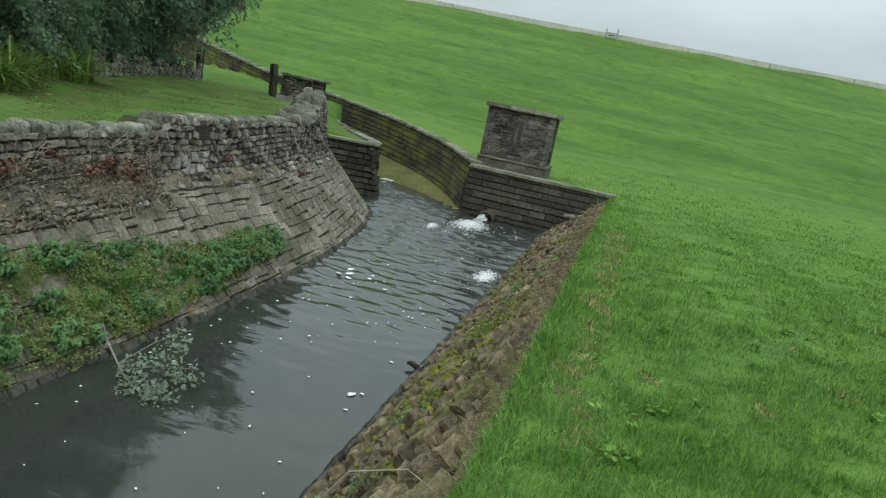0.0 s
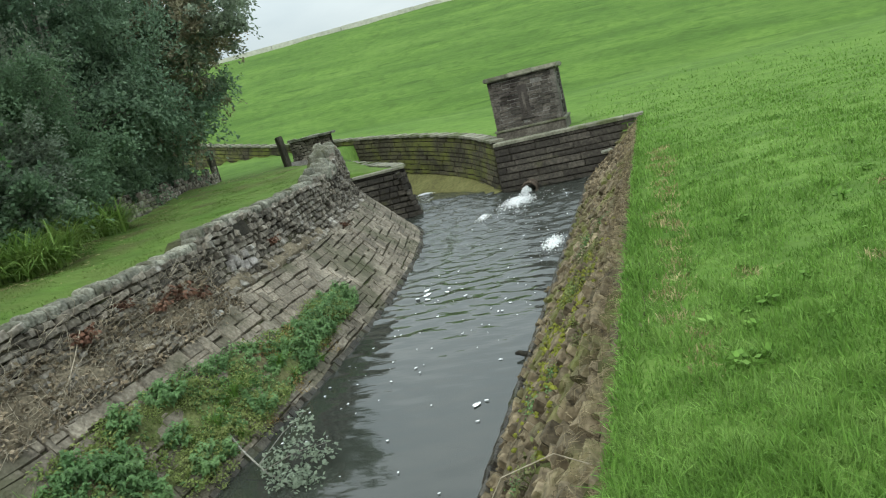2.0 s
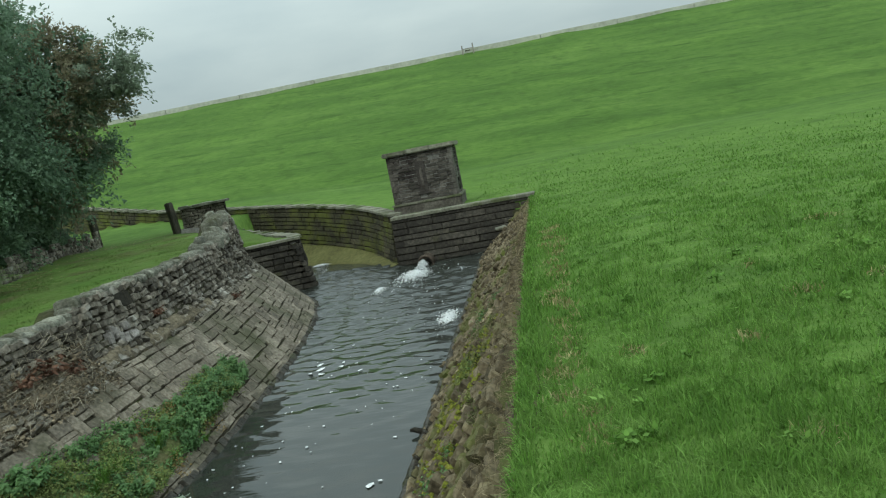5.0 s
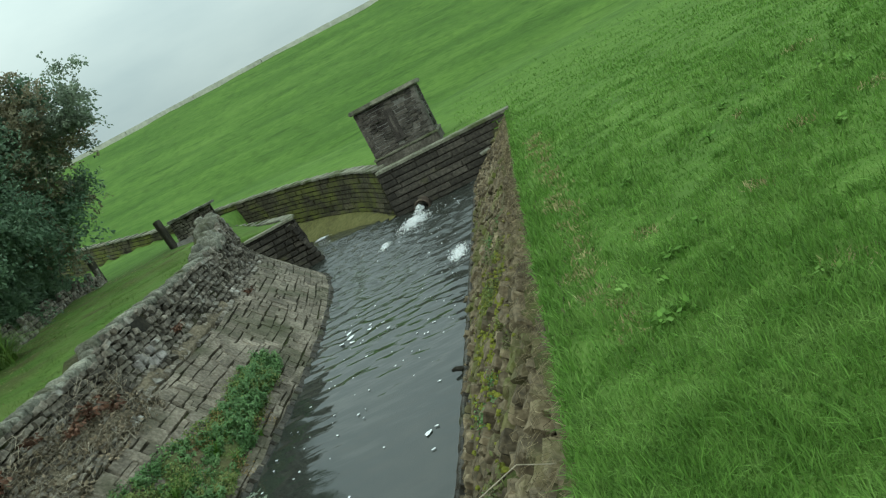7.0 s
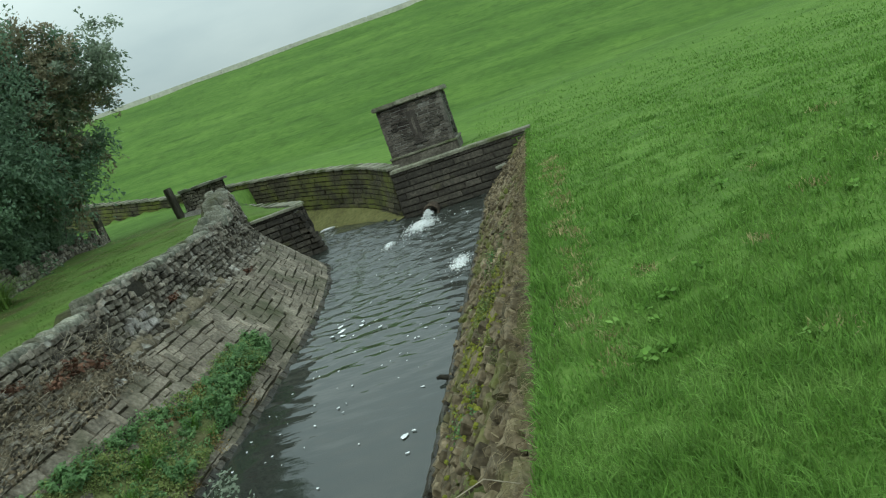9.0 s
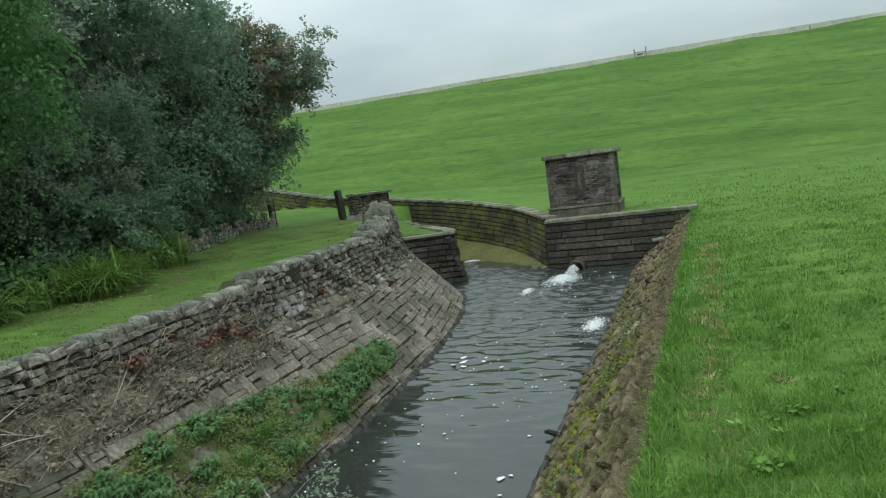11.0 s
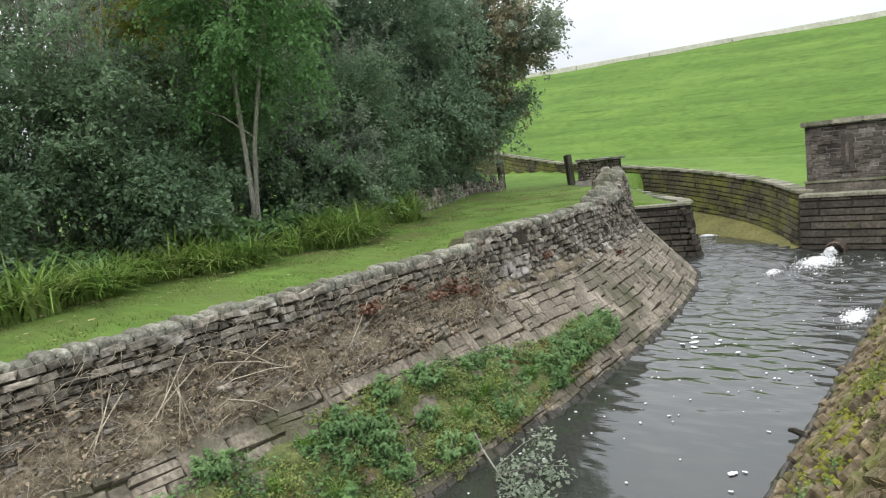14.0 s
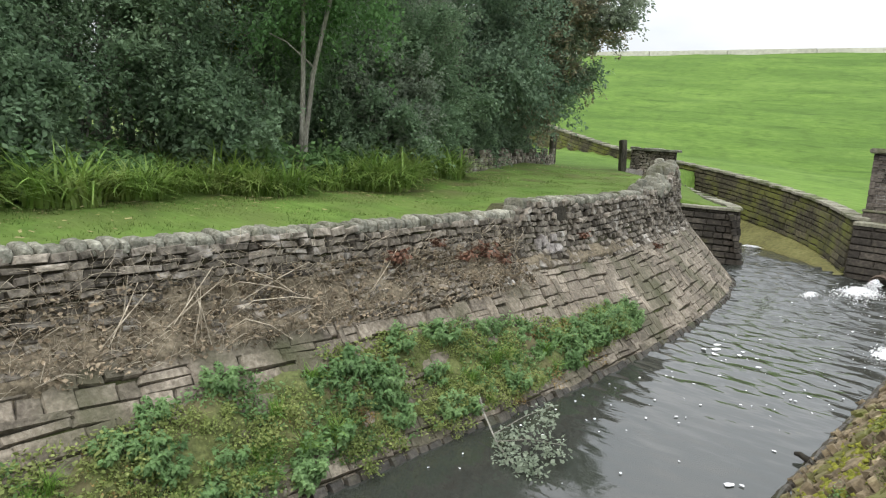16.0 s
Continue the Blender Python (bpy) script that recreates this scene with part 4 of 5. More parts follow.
# ---- foam on the water ----
def blob(rng, x, y, r, z, stretch=1.0, n=9):
    a = rng.uniform(0, math.pi)
    v = []
    for k in range(n):
        w = 2 * math.pi * k / n
        q = r * rng.uniform(0.55, 1.2)
        u, t = q * math.cos(w) * stretch, q * math.sin(w)
        v.append((x + u * math.cos(a) - t * math.sin(a), y + u * math.sin(a) + t * math.cos(a), z))
    return v, [tuple(range(n))]


def build_foam():
    rng = random.Random(31)
    pieces = []
    for k in range(170):
        y = rng.uniform(2.5, 20)
        u = rng.random()
        x = -4.7 + 2.6 * (u ** (1.8 if y < 9 else 1.0))
        pieces.append(blob(rng, x, y, rng.choice((0.007, 0.009, 0.012, 0.017)) * (0.8 + y * 0.03), 0.014, rng.uniform(1, 2)))
    for x, y, r in ((-4.35, 12.0, 0.06), (-4.45, 12.3, 0.05), (-4.25, 11.7, 0.045), (-4.5, 11.85, 0.03), (-3.95, 12.0, 0.04), (-3.98, 12.25, 0.025), (-2.34, 7.21, 0.036), (-2.24, 7.3, 0.018), (-3.5, 11.6, 0.03)):
        pieces.append(blob(rng, x, y, r, 0.016, 1.8, 12))
    for k in range(170):
        a, q = rng.uniform(0, 6.283), abs(rng.gauss(0, 0.9))
        x, y = -3.6 + 1.1 * q * math.cos(a), 20.0 + 2.0 * q * math.sin(a)
        if -4.6 < x < -2.0 and y < 21.9:
            pieces.append(blob(rng, x, y, rng.uniform(0.006, 0.022), 0.02, rng.uniform(1, 3)))
    v, f = merge(pieces)
    tagged(new("foam_flecks", mesh_of("foam_flecks", v, f, M_FOAM)), "white foam flecks drifting on the dark water", "foam", kind="stuff")
    # broken white water below the pipe and by the bank
    for name, cx, cy, lx, ly, h, label in (("white_water", -3.78, 21.3, 0.26, 0.5, 0.26, "white jet of water leaving the outfall pipe"), ("white_water", -3.9, 20.2, 0.62, 1.2, 0.07, "white churning water below the outfall pipe"), ("white_water", -2.22, 14.4, 0.3, 0.85, 0.015, "patch of white foam against the bank"), ("white_water", -4.62, 18.6, 0.2, 0.5, 0.08, "patch of white foam drifting from the outfall"), ("white_water", -8.5, 25.9, 0.45, 0.16, 0.06, "thin line of white foam on the weir lip")):
        r2 = np.random.default_rng(int(cy * 10))
        vs, fs = [], []
        for k in range(int(1500 * lx * ly) + 190):
            a, q = r2.uniform(0, 2 * math.pi), abs(r2.normal(0, 0.5))
            x, y = lx * q * math.cos(a), ly * q * math.sin(a)
            top = h * max(0, 1 - q * q) * (0.5 + 0.5 * y / ly + 0.4 * r2.random())
            c = np.array([cx + x, cy + y, 0.012 + top * r2.random() ** 0.4])
            s = r2.uniform(0.014, 0.045) * max(0.35, 1.3 - 0.8 * q)
            b = len(vs)
            ax = r2.normal(0, 1, (3, 3)) * np.array([1, 1, 0.45])
            ax /= np.linalg.norm(ax, axis=1)[:, None]
            for sgn in ((1, 0, 0), (0, 1, 0), (-1, -1, 0), (0, 0, 1)):
                vs.append(tuple(c + s * (ax[0] * sgn[0] + ax[1] * sgn[1] + np.array([0, 0, 0.7]) * sgn[2])))
            fs += [(b, b + 1, b + 3), (b + 1, b + 2, b + 3), (b + 2, b, b + 3), (b, b + 2, b + 1)]
        tagged(new(name, mesh_of(name, vs, fs, M_FOAM, True)), label, "foam", kind="stuff")


build_foam()

# ---- trees and shrubs ----
def leaf_material(name, cols):
    return material(name, cols, 0.35, 4, 0.75, 0.0, fine=1.8, island=0.22, spec=0.12, thin=0.5)


M_LEAF_DARK = leaf_material("leaf_dark", [(0.108, 0.172, 0.112), (0.188, 0.272, 0.18), (0.295, 0.385, 0.275)])
M_LEAF_ASH = leaf_material("leaf_ash", [(0.07, 0.155, 0.058), (0.13, 0.25, 0.095), (0.2, 0.34, 0.145)])
M_LEAF_RUST = leaf_material("leaf_rust", [(0.17, 0.155, 0.1), (0.26, 0.235, 0.155), (0.35, 0.315, 0.22)])
M_LEAF_YELLOW = leaf_material("leaf_yellow", [(0.2, 0.22, 0.05), (0.33, 0.34, 0.08), (0.46, 0.44, 0.13)])
M_LEAF_GREY = leaf_material("leaf_grey", [(0.165, 0.205, 0.155), (0.26, 0.31, 0.23), (0.37, 0.42, 0.325)])
# lower hedge leaves, slightly deeper to put hedge-bottom shade into the colour
M_LEAF_SHADE = leaf_material("leaf_shade", [(0.105, 0.17, 0.1), (0.18, 0.265, 0.158), (0.28, 0.37, 0.24)])
M_TWIG = material("grey_twig", [(0.13, 0.115, 0.1), (0.24, 0.215, 0.19), (0.36, 0.33, 0.3)], 2, 4, 0.95, 0.2, island=0.3)


def leaf_cloud(rng, centres, radii, count, size, droop=0.5):
    """Leaves as small pointed quads round many clump centres."""
    c = rng.integers(0, len(centres), count)
    d = rng.normal(0, 1, (count, 3))
    d /= np.linalg.norm(d, axis=1)[:, None]
    r = rng.random(count)[:, None] ** 0.45
    p = centres[c] + d * r * radii[c][:, None] * np.array([1, 1, 0.75])
    a = rng.normal(0, 1, (count, 3)) * np.array([1, 1, 0.6])
    a[:, 2] -= droop * 0.6
    a /= np.linalg.norm(a, axis=1)[:, None]
    b = np.cross(a, rng.normal(0, 0.7, (count, 3)) + d * 0.6 + np.array([0, 0, 1.0]))
    b /= np.linalg.norm(b, axis=1)[:, None] + 1e-9
    s = (size * rng.uniform(0.6, 1.4, count))[:, None]
    v = np.stack([p, p + a * s * 0.45 + b * s * 0.3, p + a * s, p + a * s * 0.45 - b * s * 0.3], 1).reshape(-1, 3)
    return v, np.arange(count * 4).reshape(-1, 4)


def spray_cloud(rng, centres, radii, count, size, droop, mid):
    """Leaves set along thin sprays that leave each clump outwards and hang over."""
    per = 20
    k = max(1, count // per)
    c = rng.integers(0, len(centres), k)
    d = rng.normal(0, 0.75, (k, 3)) + (centres[c] - mid) / (np.linalg.norm(centres[c] - mid, axis=1)[:, None] + 0.3)
    d[:, 2] += 0.15
    d /= np.linalg.norm(d, axis=1)[:, None]
    ln = radii[c] * rng.uniform(0.7, 1.9, k)
    u = rng.random((k, per, 1)) ** 0.75
    hang = droop * rng.uniform(0.3, 1.1, (k, 1, 1)) * ln[:, None, None]
    p = centres[c][:, None] + d[:, None] * ln[:, None, None] * u
    p[..., 2:3] -= hang * u**2
    p += rng.normal(0, size * 0.45, p.shape)
    tan = d[:, None] * ln[:, None, None] + np.concatenate([0 * u, 0 * u, -2 * hang * u], 2)
    tan /= np.linalg.norm(tan, axis=2)[..., None]
    p, tan = p.reshape(-1, 3), tan.reshape(-1, 3)
    n = len(p)
    a = tan + rng.normal(0, 0.65, (n, 3))
    a /= np.linalg.norm(a, axis=1)[:, None]
    b = np.cross(a, rng.normal(0, 0.55, (n, 3)) + np.array([0, 0, 1.0]))
    b /= np.linalg.norm(b, axis=1)[:, None] + 1e-9
    s = (size * rng.uniform(0.6, 1.35, n))[:, None]
    v = np.stack([p, p + a * s * 0.45 + b * s * 0.3, p + a * s, p + a * s * 0.45 - b * s * 0.3], 1).reshape(-1, 3)
    return v, np.arange(n * 4).reshape(-1, 4)


def tree(name, label, base, height, radius, crown_from, leaf_mat, leaves, size, stems, seed, group="trees beside the channel", shift=(0, 0), clumps=70, trunk=1.0, droop=0.5, fork=None):
    rng = np.random.default_rng(seed)
    t = thing(name, label, "tree" if name.endswith("tree") else "shrub", group)
    t.location = base
    pieces, tips = [], []
    for k in range(stems):
        off = rng.normal(0, 0.06 + 0.05 * stems, 2)
        lean = np.array(shift) / height + rng.normal(0, 0.04, 2)
        if fork:
            side = (-1, 1)[k % 2]
            off, lean = np.array(fork) * 0.09 * side, np.array(fork) * (0.09 + 0.022 * side)
        pts, rad = [], []
        for h in np.linspace(0, 1, 8):
            z = h * height * 0.85
            pts.append((off[0] + lean[0] * z + 0.09 * math.sin(9 * h + 2 * k), off[1] + lean[1] * z + 0.09 * math.cos(7 * h + 2 * k) - 0.05, z - 0.15))
            rad.append((0.007 * height + 0.03) * trunk * (1 - 0.85 * h))
        pieces.append(tube(pts, rad, 8))
        for j in range(9):
            h = rng.uniform(max(0.2, crown_from), 0.95)
            q = np.array([np.interp(h, np.linspace(0, 1, 8), [p[i] for p in pts]) for i in range(3)])
            w = rng.uniform(0, 2 * math.pi)
            ln = radius * rng.uniform(0.4, 0.85) * (1.1 - 0.5 * h)
            e = q + np.array([math.cos(w) * ln, math.sin(w) * ln, ln * rng.uniform(0.2, 0.7)])
            r0 = 0.005 * height * (1.1 - h) * trunk
            pieces.append(tube([q, (q + e) / 2 + np.array([0, 0, ln * 0.1]), e], [r0, r0 * 0.7, r0 * 0.25], 5))
            tips.append(e)
    v, f = merge(pieces)
    part("trunk", mesh_of("trunk", v, f, M_BARK, True), t, "pale grey bark")
    d = rng.normal(0, 1, (clumps, 3))
    d /= np.linalg.norm(d, axis=1)[:, None]
    rr = rng.uniform(0.25, 1.0, clumps)[:, None] ** 0.6
    mid, half = height * (1 + crown_from) / 2, height * (1 - crown_from) / 2
    cen = d * rr * np.array([radius, radius, half]) * rng.uniform(0.85, 1.12, (clumps, 1)) + np.array([0, 0, mid])
    cen[:, :2] += np.array(shift) * (cen[:, 2:3] / height)
    cen = np.vstack([cen, np.array(tips)])
    rad = rng.uniform(0.13, 0.27, len(cen)) * radius + 0.12
    v, f = leaf_cloud(rng, cen, rad, int(leaves * 0.4), size, droop)
    v2, f2 = spray_cloud(rng, cen, rad, int(leaves * 0.6), size, droop, np.array([shift[0] * 0.5, shift[1] * 0.5, mid * 0.8]))
    v, f = np.vstack([v, v2]), np.vstack([f, f2 + len(v)])
    part("crown", mesh_of("crown", v, f, leaf_mat), t, "dense leafy crown")
    return t


def twiggy(name, label, base, height, radius, seed):
    """A thin crown of upright twigs with a few leaves."""
    rng = np.random.default_rng(seed)
    t = thing(name, label, "tree", "trees beside the channel")
    t.location = base
    stems, twigs, tips = [], [], []
    for k in range(9):
        w = rng.uniform(0, 2 * math.pi)
        top = np.array([math.cos(w), math.sin(w), 0]) * radius * rng.uniform(0.2, 0.8) + np.array([0, 0, height * rng.uniform(0.7, 0.95)])
        bow = rng.normal(0, 0.15, 3)
        q = [np.array([0.1 * math.cos(w), 0.1 * math.sin(w), -0.15]), top * 0.45 + bow, top]
        stems.append(tube(q, [0.035, 0.022, 0.006], 6))
        for j in range(34):
            h = rng.uniform(0.25, 1.0)
            p = (q[0] * (1 - h) ** 2 + 2 * (1.1 * q[1]) * h * (1 - h) + q[2] * h * h)
            d = rng.normal(0, 0.45, 3) + np.array([0, 0, 0.9])
            ln = rng.uniform(0.4, 1.0)
            m = p + d * ln * 0.5 + rng.normal(0, 0.05, 3)
            e = p + d * ln
            twigs.append(tube([p, m, e], [0.009, 0.006, 0.003], 3))
            for _ in range(3):
                f = m + (e - m) * rng.random()
                twigs.append(tube([f, f + rng.normal(0, 0.16, 3) + np.array([0, 0, 0.12])], [0.005, 0.002], 3))
            tips.append(e)
    part("trunk", mesh_of("trunk", *merge(stems), M_BARK, True), t, "grey stems")
    part("twig_mass", mesh_of("twig_mass", *merge(twigs), M_TWIG), t, "bare pale twigs", kind="stuff")
    tips = np.array(tips)
    v, f = spray_cloud(rng, tips, np.full(len(tips), 0.22), 9000, 0.085, 0.6, tips.mean(0))
    part("crown", mesh_of("crown", v, f, M_LEAF_GREY), t, "sparse grey-green leaves")
    return t


def build_trees():
    d = "dense dark green hawthorn behind the low wall"
    tree("hawthorn_tree", d, (-16.4, 20.2, 2.3), 7.6, 2.8, 0.02, M_LEAF_DARK, 75000, 0.115, 4, 1, clumps=120, shift=(2.0, 0.3))
    tree("hawthorn_tree", d, (-14.6, 16.2, 2.3), 9.2, 2.9, 0.02, M_LEAF_DARK, 75000, 0.11, 4, 2, clumps=120)
    tree("rusty_tree", "hawthorn with reddish-brown autumn leaves at its tips", (-15.4, 20.2, 2.3), 7.2, 1.9, 0.25, M_LEAF_RUST, 24000, 0.11, 1, 3, shift=(2.7, 0.3), trunk=0.4)
    tree("grey_shrub", "grey-green drooping shrub reaching over the path", (-15.4, 20.4, 2.3), 6.6, 1.15, 0.5, M_LEAF_GREY, 8000, 0.11, 1, 14, shift=(4.4, 0.3), clumps=30, trunk=0.3)
    tree("autumn_tree", "taller tree with browning leaves behind the hawthorns", (-18.5, 23.0, 2.3), 10.0, 3.0, 0.2, M_LEAF_RUST, 14000, 0.17, 3, 15)
    tree("ash_tree", "young twin-stemmed ash with feathery green leaves", (-11.1, 8.1, 2.2), 9.4, 1.8, 0.25, M_LEAF_ASH, 48000, 0.088, 2, 4, clumps=110, droop=1.2, trunk=0.62, fork=(0.59, 0.81), shift=(0.35, 0.5))
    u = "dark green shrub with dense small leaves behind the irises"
    # the two tall ones are unseen and serve to darken the water's reflection
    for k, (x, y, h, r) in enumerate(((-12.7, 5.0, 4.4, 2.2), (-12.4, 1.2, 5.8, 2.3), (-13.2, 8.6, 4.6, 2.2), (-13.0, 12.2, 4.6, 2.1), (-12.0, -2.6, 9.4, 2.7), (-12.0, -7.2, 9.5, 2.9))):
        tree("dark_shrub", u, (x, y, 2.2), h, r, -0.05, M_LEAF_SHADE if h < 6 else M_LEAF_DARK, 60000 if h < 6 else 85000, 0.078 if h < 6 else 0.1, 4, 20 + k, clumps=100 if h < 6 else 170)
    tree("dull_shrub", "dull grey-green shrub dying back beside the ash", (-12.0, 11.0, 2.2), 3.0, 1.2, 0.0, M_LEAF_GREY, 14000, 0.08, 3, 35, clumps=50)
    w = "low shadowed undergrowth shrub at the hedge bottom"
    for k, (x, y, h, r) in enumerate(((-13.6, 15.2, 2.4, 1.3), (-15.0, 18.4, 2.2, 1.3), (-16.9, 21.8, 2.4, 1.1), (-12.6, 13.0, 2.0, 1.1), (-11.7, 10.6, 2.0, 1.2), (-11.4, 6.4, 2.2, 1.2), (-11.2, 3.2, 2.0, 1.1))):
        tree("undergrowth_shrub", w, (x, y, 2.2), h, r, -0.1, M_LEAF_SHADE, 15000, 0.09, 3, 40 + k, clumps=40)
    b = "tall green tree behind the hedge"
    tree("yellowing_tree", "small tree turning yellow behind the ash", (-14.9, 8.7, 2.3), 6.6, 1.25, 0.42, M_LEAF_YELLOW, 9000, 0.12, 2, 8, clumps=40)
    twiggy("bare_hawthorn_tree", "half-bare hawthorn of grey upright twigs with few leaves", (-12.9, 5.9, 2.2), 7.2, 1.7, 81)
    twiggy("bare_hawthorn_tree", "half-bare hawthorn of brownish twigs among dark shrubs", (-13.1, 12.9, 2.2), 4.6, 1.2, 82)
    for k, (x, y, h, r, m) in enumerate(((-19.5, 15.0, 14, 4.2, M_LEAF_DARK), (-18.0, 3.0, 14, 4.4, M_LEAF_GREY), (-16.5, -3.0, 14, 4.4, M_LEAF_DARK), (-23, 9.5, 12, 4.5, M_LEAF_GREY), (-22, 20.5, 9, 3.6, M_LEAF_DARK), (-16.2, 11.8, 12.5, 3.2, M_LEAF_GREY))):
        tree("back_tree", b, (x, y, 2.3), h, r, 0.05, m, 42000, 0.16, 3, 60 + k, clumps=130)


build_trees()


# ---- gateposts and short walls on the left ----
def rubble_wall(name, label, a, b, base, height, rng, thick=0.4, course=0.1, block=0.22, capped=True):
    w = thing(name, label, "stone wall", kind="structure")
    for p, q in ((a, b), (b, a)):
        d = (np.array(q, float) - np.array(p, float))
        d /= np.linalg.norm(d)
        n0 = np.array([d[1], -d[0]]) * thick / 2
        f, ln = line_surface(np.array(p) + n0, np.array(q) + n0, base, 0.08)
        coursed = course_stones(f, 0, ln, 0, height, course, block, 0.12, rng, 0.008, 0.02, 0.08)
        if not capped:
            coursed = [c for c in coursed if c[2] < height * (0.62 + 0.38 * math.sin(1.7 * c[1]) ** 2)]
        var = [block_mesh("rubble_stone", M_RUBBLE_PIECE, rng, 0.2, 0.2) for _ in range(5)]
        for k, (m, s, v) in enumerate(coursed[:290]):
            part("rubble_stone", var[k % 5], w, m=m)
        if len(coursed) > 290:
            part("rubble", joined("rubble", var, [m for m, s, v in coursed[290:]], M_RUBBLE), w, kind="stuff")
        backing_quad(w, f, ln, -0.2, height - 0.03 if capped else height * 0.6, 0.06, deep=thick / 2)
    if not capped:
        return w
    # flat capping
    d = (np.array(b, float) - np.array(a, float))
    ln = np.linalg.norm(d)
    d /= ln
    s, k = 0.0, 0
    var = [block_mesh("capping_stone", M_COPE, rng, 0.12, 0.2) for _ in range(4)]
    while s < ln:
        wd = rng.uniform(0.2, 0.4)
        c = np.array(a) + d * (s + wd / 2)
        part("capping_stone", var[k % 4], w, m=frame_of((c[0], c[1], base + height - 0.03), np.array([*d, 0.0]), np.array([-d[1], d[0], 0.0]), np.array([0, 0, 1.0]), wd / 2, thick / 2 + 0.02, rng.uniform(0.06, 0.12)))
        s += wd
        k += 1
    return w


def build_gate():
    rng = random.Random(77)
    for x, y, h, lean in ((-12.3, 22.95, 1.15, 7), (-16.0, 24.0, 1.15, 2)):
        g = thing("gatepost", "weathered grey wooden gatepost standing in the grass", "gatepost", "gateposts")
        bm = bmesh.new()
        bmesh.ops.create_cube(bm, size=1)
        for v in bm.verts:
            v.co = ((v.co.x) * 0.24, v.co.y * 0.22, -0.3 + (v.co.z + 0.5) * (h + 0.3))
        bmesh.ops.bevel(bm, geom=bm.edges[:], offset=0.03, segments=2, affect="EDGES")
        me = bpy.data.meshes.new("post")
        bm.to_mesh(me)
        bm.free()
        me.materials.append(M_POST)
        post = part("post", me, g)
        part("hinge", box_mesh("hinge", (0.1, -0.14, h * 0.7), (0.2, -0.1, h * 0.7 + 0.05), M_RUST, 0.005), post, "rusty hinge strap")
        g.matrix_world = pose(x, y, 2.36, 0, -lean, -28)
    rubble_wall("stub_wall", "short rubble wall beside the gatepost", (-12.05, 23.05), (-10.55, 23.35), 2.0, 1.22, rng)
    rubble_wall("hedge_wall", "low ruined dry-stone wall under the hedge", (-11.45, 12.7), (-15.95, 23.8), 2.25, 0.78, rng, 0.45, 0.11, 0.2, False)
    slab = thing("white_slab", "broken white slab leaning at the wall foot", "slab")
    part("slab", box_mesh("slab", (-0.3, -0.04, 0), (0.3, 0.04, 0.22), M_LICHEN, 0.015), slab)
    slab.matrix_world = pose(-11.75, 22.75, 2.3, -15, 5, 10)


build_gate()


# ---- embankment crest ----
def build_crest():
    ca, sa = math.cos(DAM_A), math.sin(DAM_A)
    wall = thing("crest_wall", "low grey parapet along the embankment crest", "parapet", kind="structure")
    rng = random.Random(90)
    bm_seen = [box_mesh("parapet_length", (-2.98, -0.2, -0.3), (2.98, 0.2, h), M_PARAPET, 0.03) for h in (0.26, 0.28, 0.27)]
    for k in range(-14, 15):
        u = k * 6.0
        x, y = u * ca + 56.4 * sa, -u * sa + 56.4 * ca
        part("parapet_length", bm_seen[k % 3], wall, m=Matrix.Translation((x, y, 10.4)) @ Matrix.Rotation(-DAM_A, 4, "Z"))
    stile = thing("crest_stile", "small timber stile on the embankment crest", "stile")
    for dx in (-0.42, 0.42):
        part("post", box_mesh("post", (dx - 0.045, -0.045, -0.2), (dx + 0.045, 0.045, 0.62 + 0.1 * dx), M_LICHEN, 0.01), stile)
    part("rail", box_mesh("rail", (-0.37, -0.03, 0.3), (0.37, 0.03, 0.35), M_LICHEN, 0.01), stile)
    part("step", box_mesh("step", (-0.2, -0.25, 0.12), (0.2, -0.05, 0.18), M_POST, 0.01), stile)
    stile.location = (-3.1, 55.7, 10.3)


build_crest()

# ---- plants on the banks ----
def clump_mesh(name, seed, leaves, radius, height, size, mat, droop=0.2):
    rng = np.random.default_rng(seed)
    n = 9
    cen = np.stack([rng.normal(0, radius * 0.5, n), rng.normal(0, radius * 0.5, n), rng.uniform(0.25, 1, n) * height], 1)
    v, f = leaf_cloud(rng, cen, rng.uniform(0.25, 0.5, n) * radius + 0.03, leaves, size, droop)
    pieces = [(v.tolist(), f.tolist())]
    for c in cen:
        pieces.append(tube([(c[0] * 0.3, c[1] * 0.3, -0.05), (c[0] * 0.8, c[1] * 0.8, c[2] * 0.6), tuple(c)], [0.006, 0.005, 0.002], 3))
    vs, fs = merge(pieces)
    return mesh_of(name, vs, fs, mat)


def blades_mesh(name, seed, count, spread, length, width, mat, arch=0.6, segments=4):
    """A tuft of arching blades."""
    rng = np.random.default_rng(seed)
    vs, fs = [], []
    for _ in range(count):
        a, r = rng.uniform(0, 2 * math.pi), spread * rng.random() ** 0.5
        b = rng.uniform(0, 2 * math.pi)
        ln, bend = length * rng.uniform(0.55, 1.15), arch * rng.uniform(0.3, 1.3)
        base = np.array([r * math.cos(a), r * math.sin(a), -0.03])
        out, side = np.array([math.cos(b), math.sin(b), 0]), np.array([-math.sin(b), math.cos(b), 0])
        i = len(vs)
        for k in range(segments + 1):
            h = k / segments
            p = base + out * ln * bend * h**2 + np.array([0, 0, ln * (h - 0.45 * bend * h**2.4)])
            w = width * (1 - 0.85 * h**1.5)
            vs += [tuple(p - side * w), tuple(p + side * w)]
        for k in range(segments):
            q = i + 2 * k
            fs.append((q, q + 1, q + 3, q + 2))
    return mesh_of(name, vs, fs, mat)


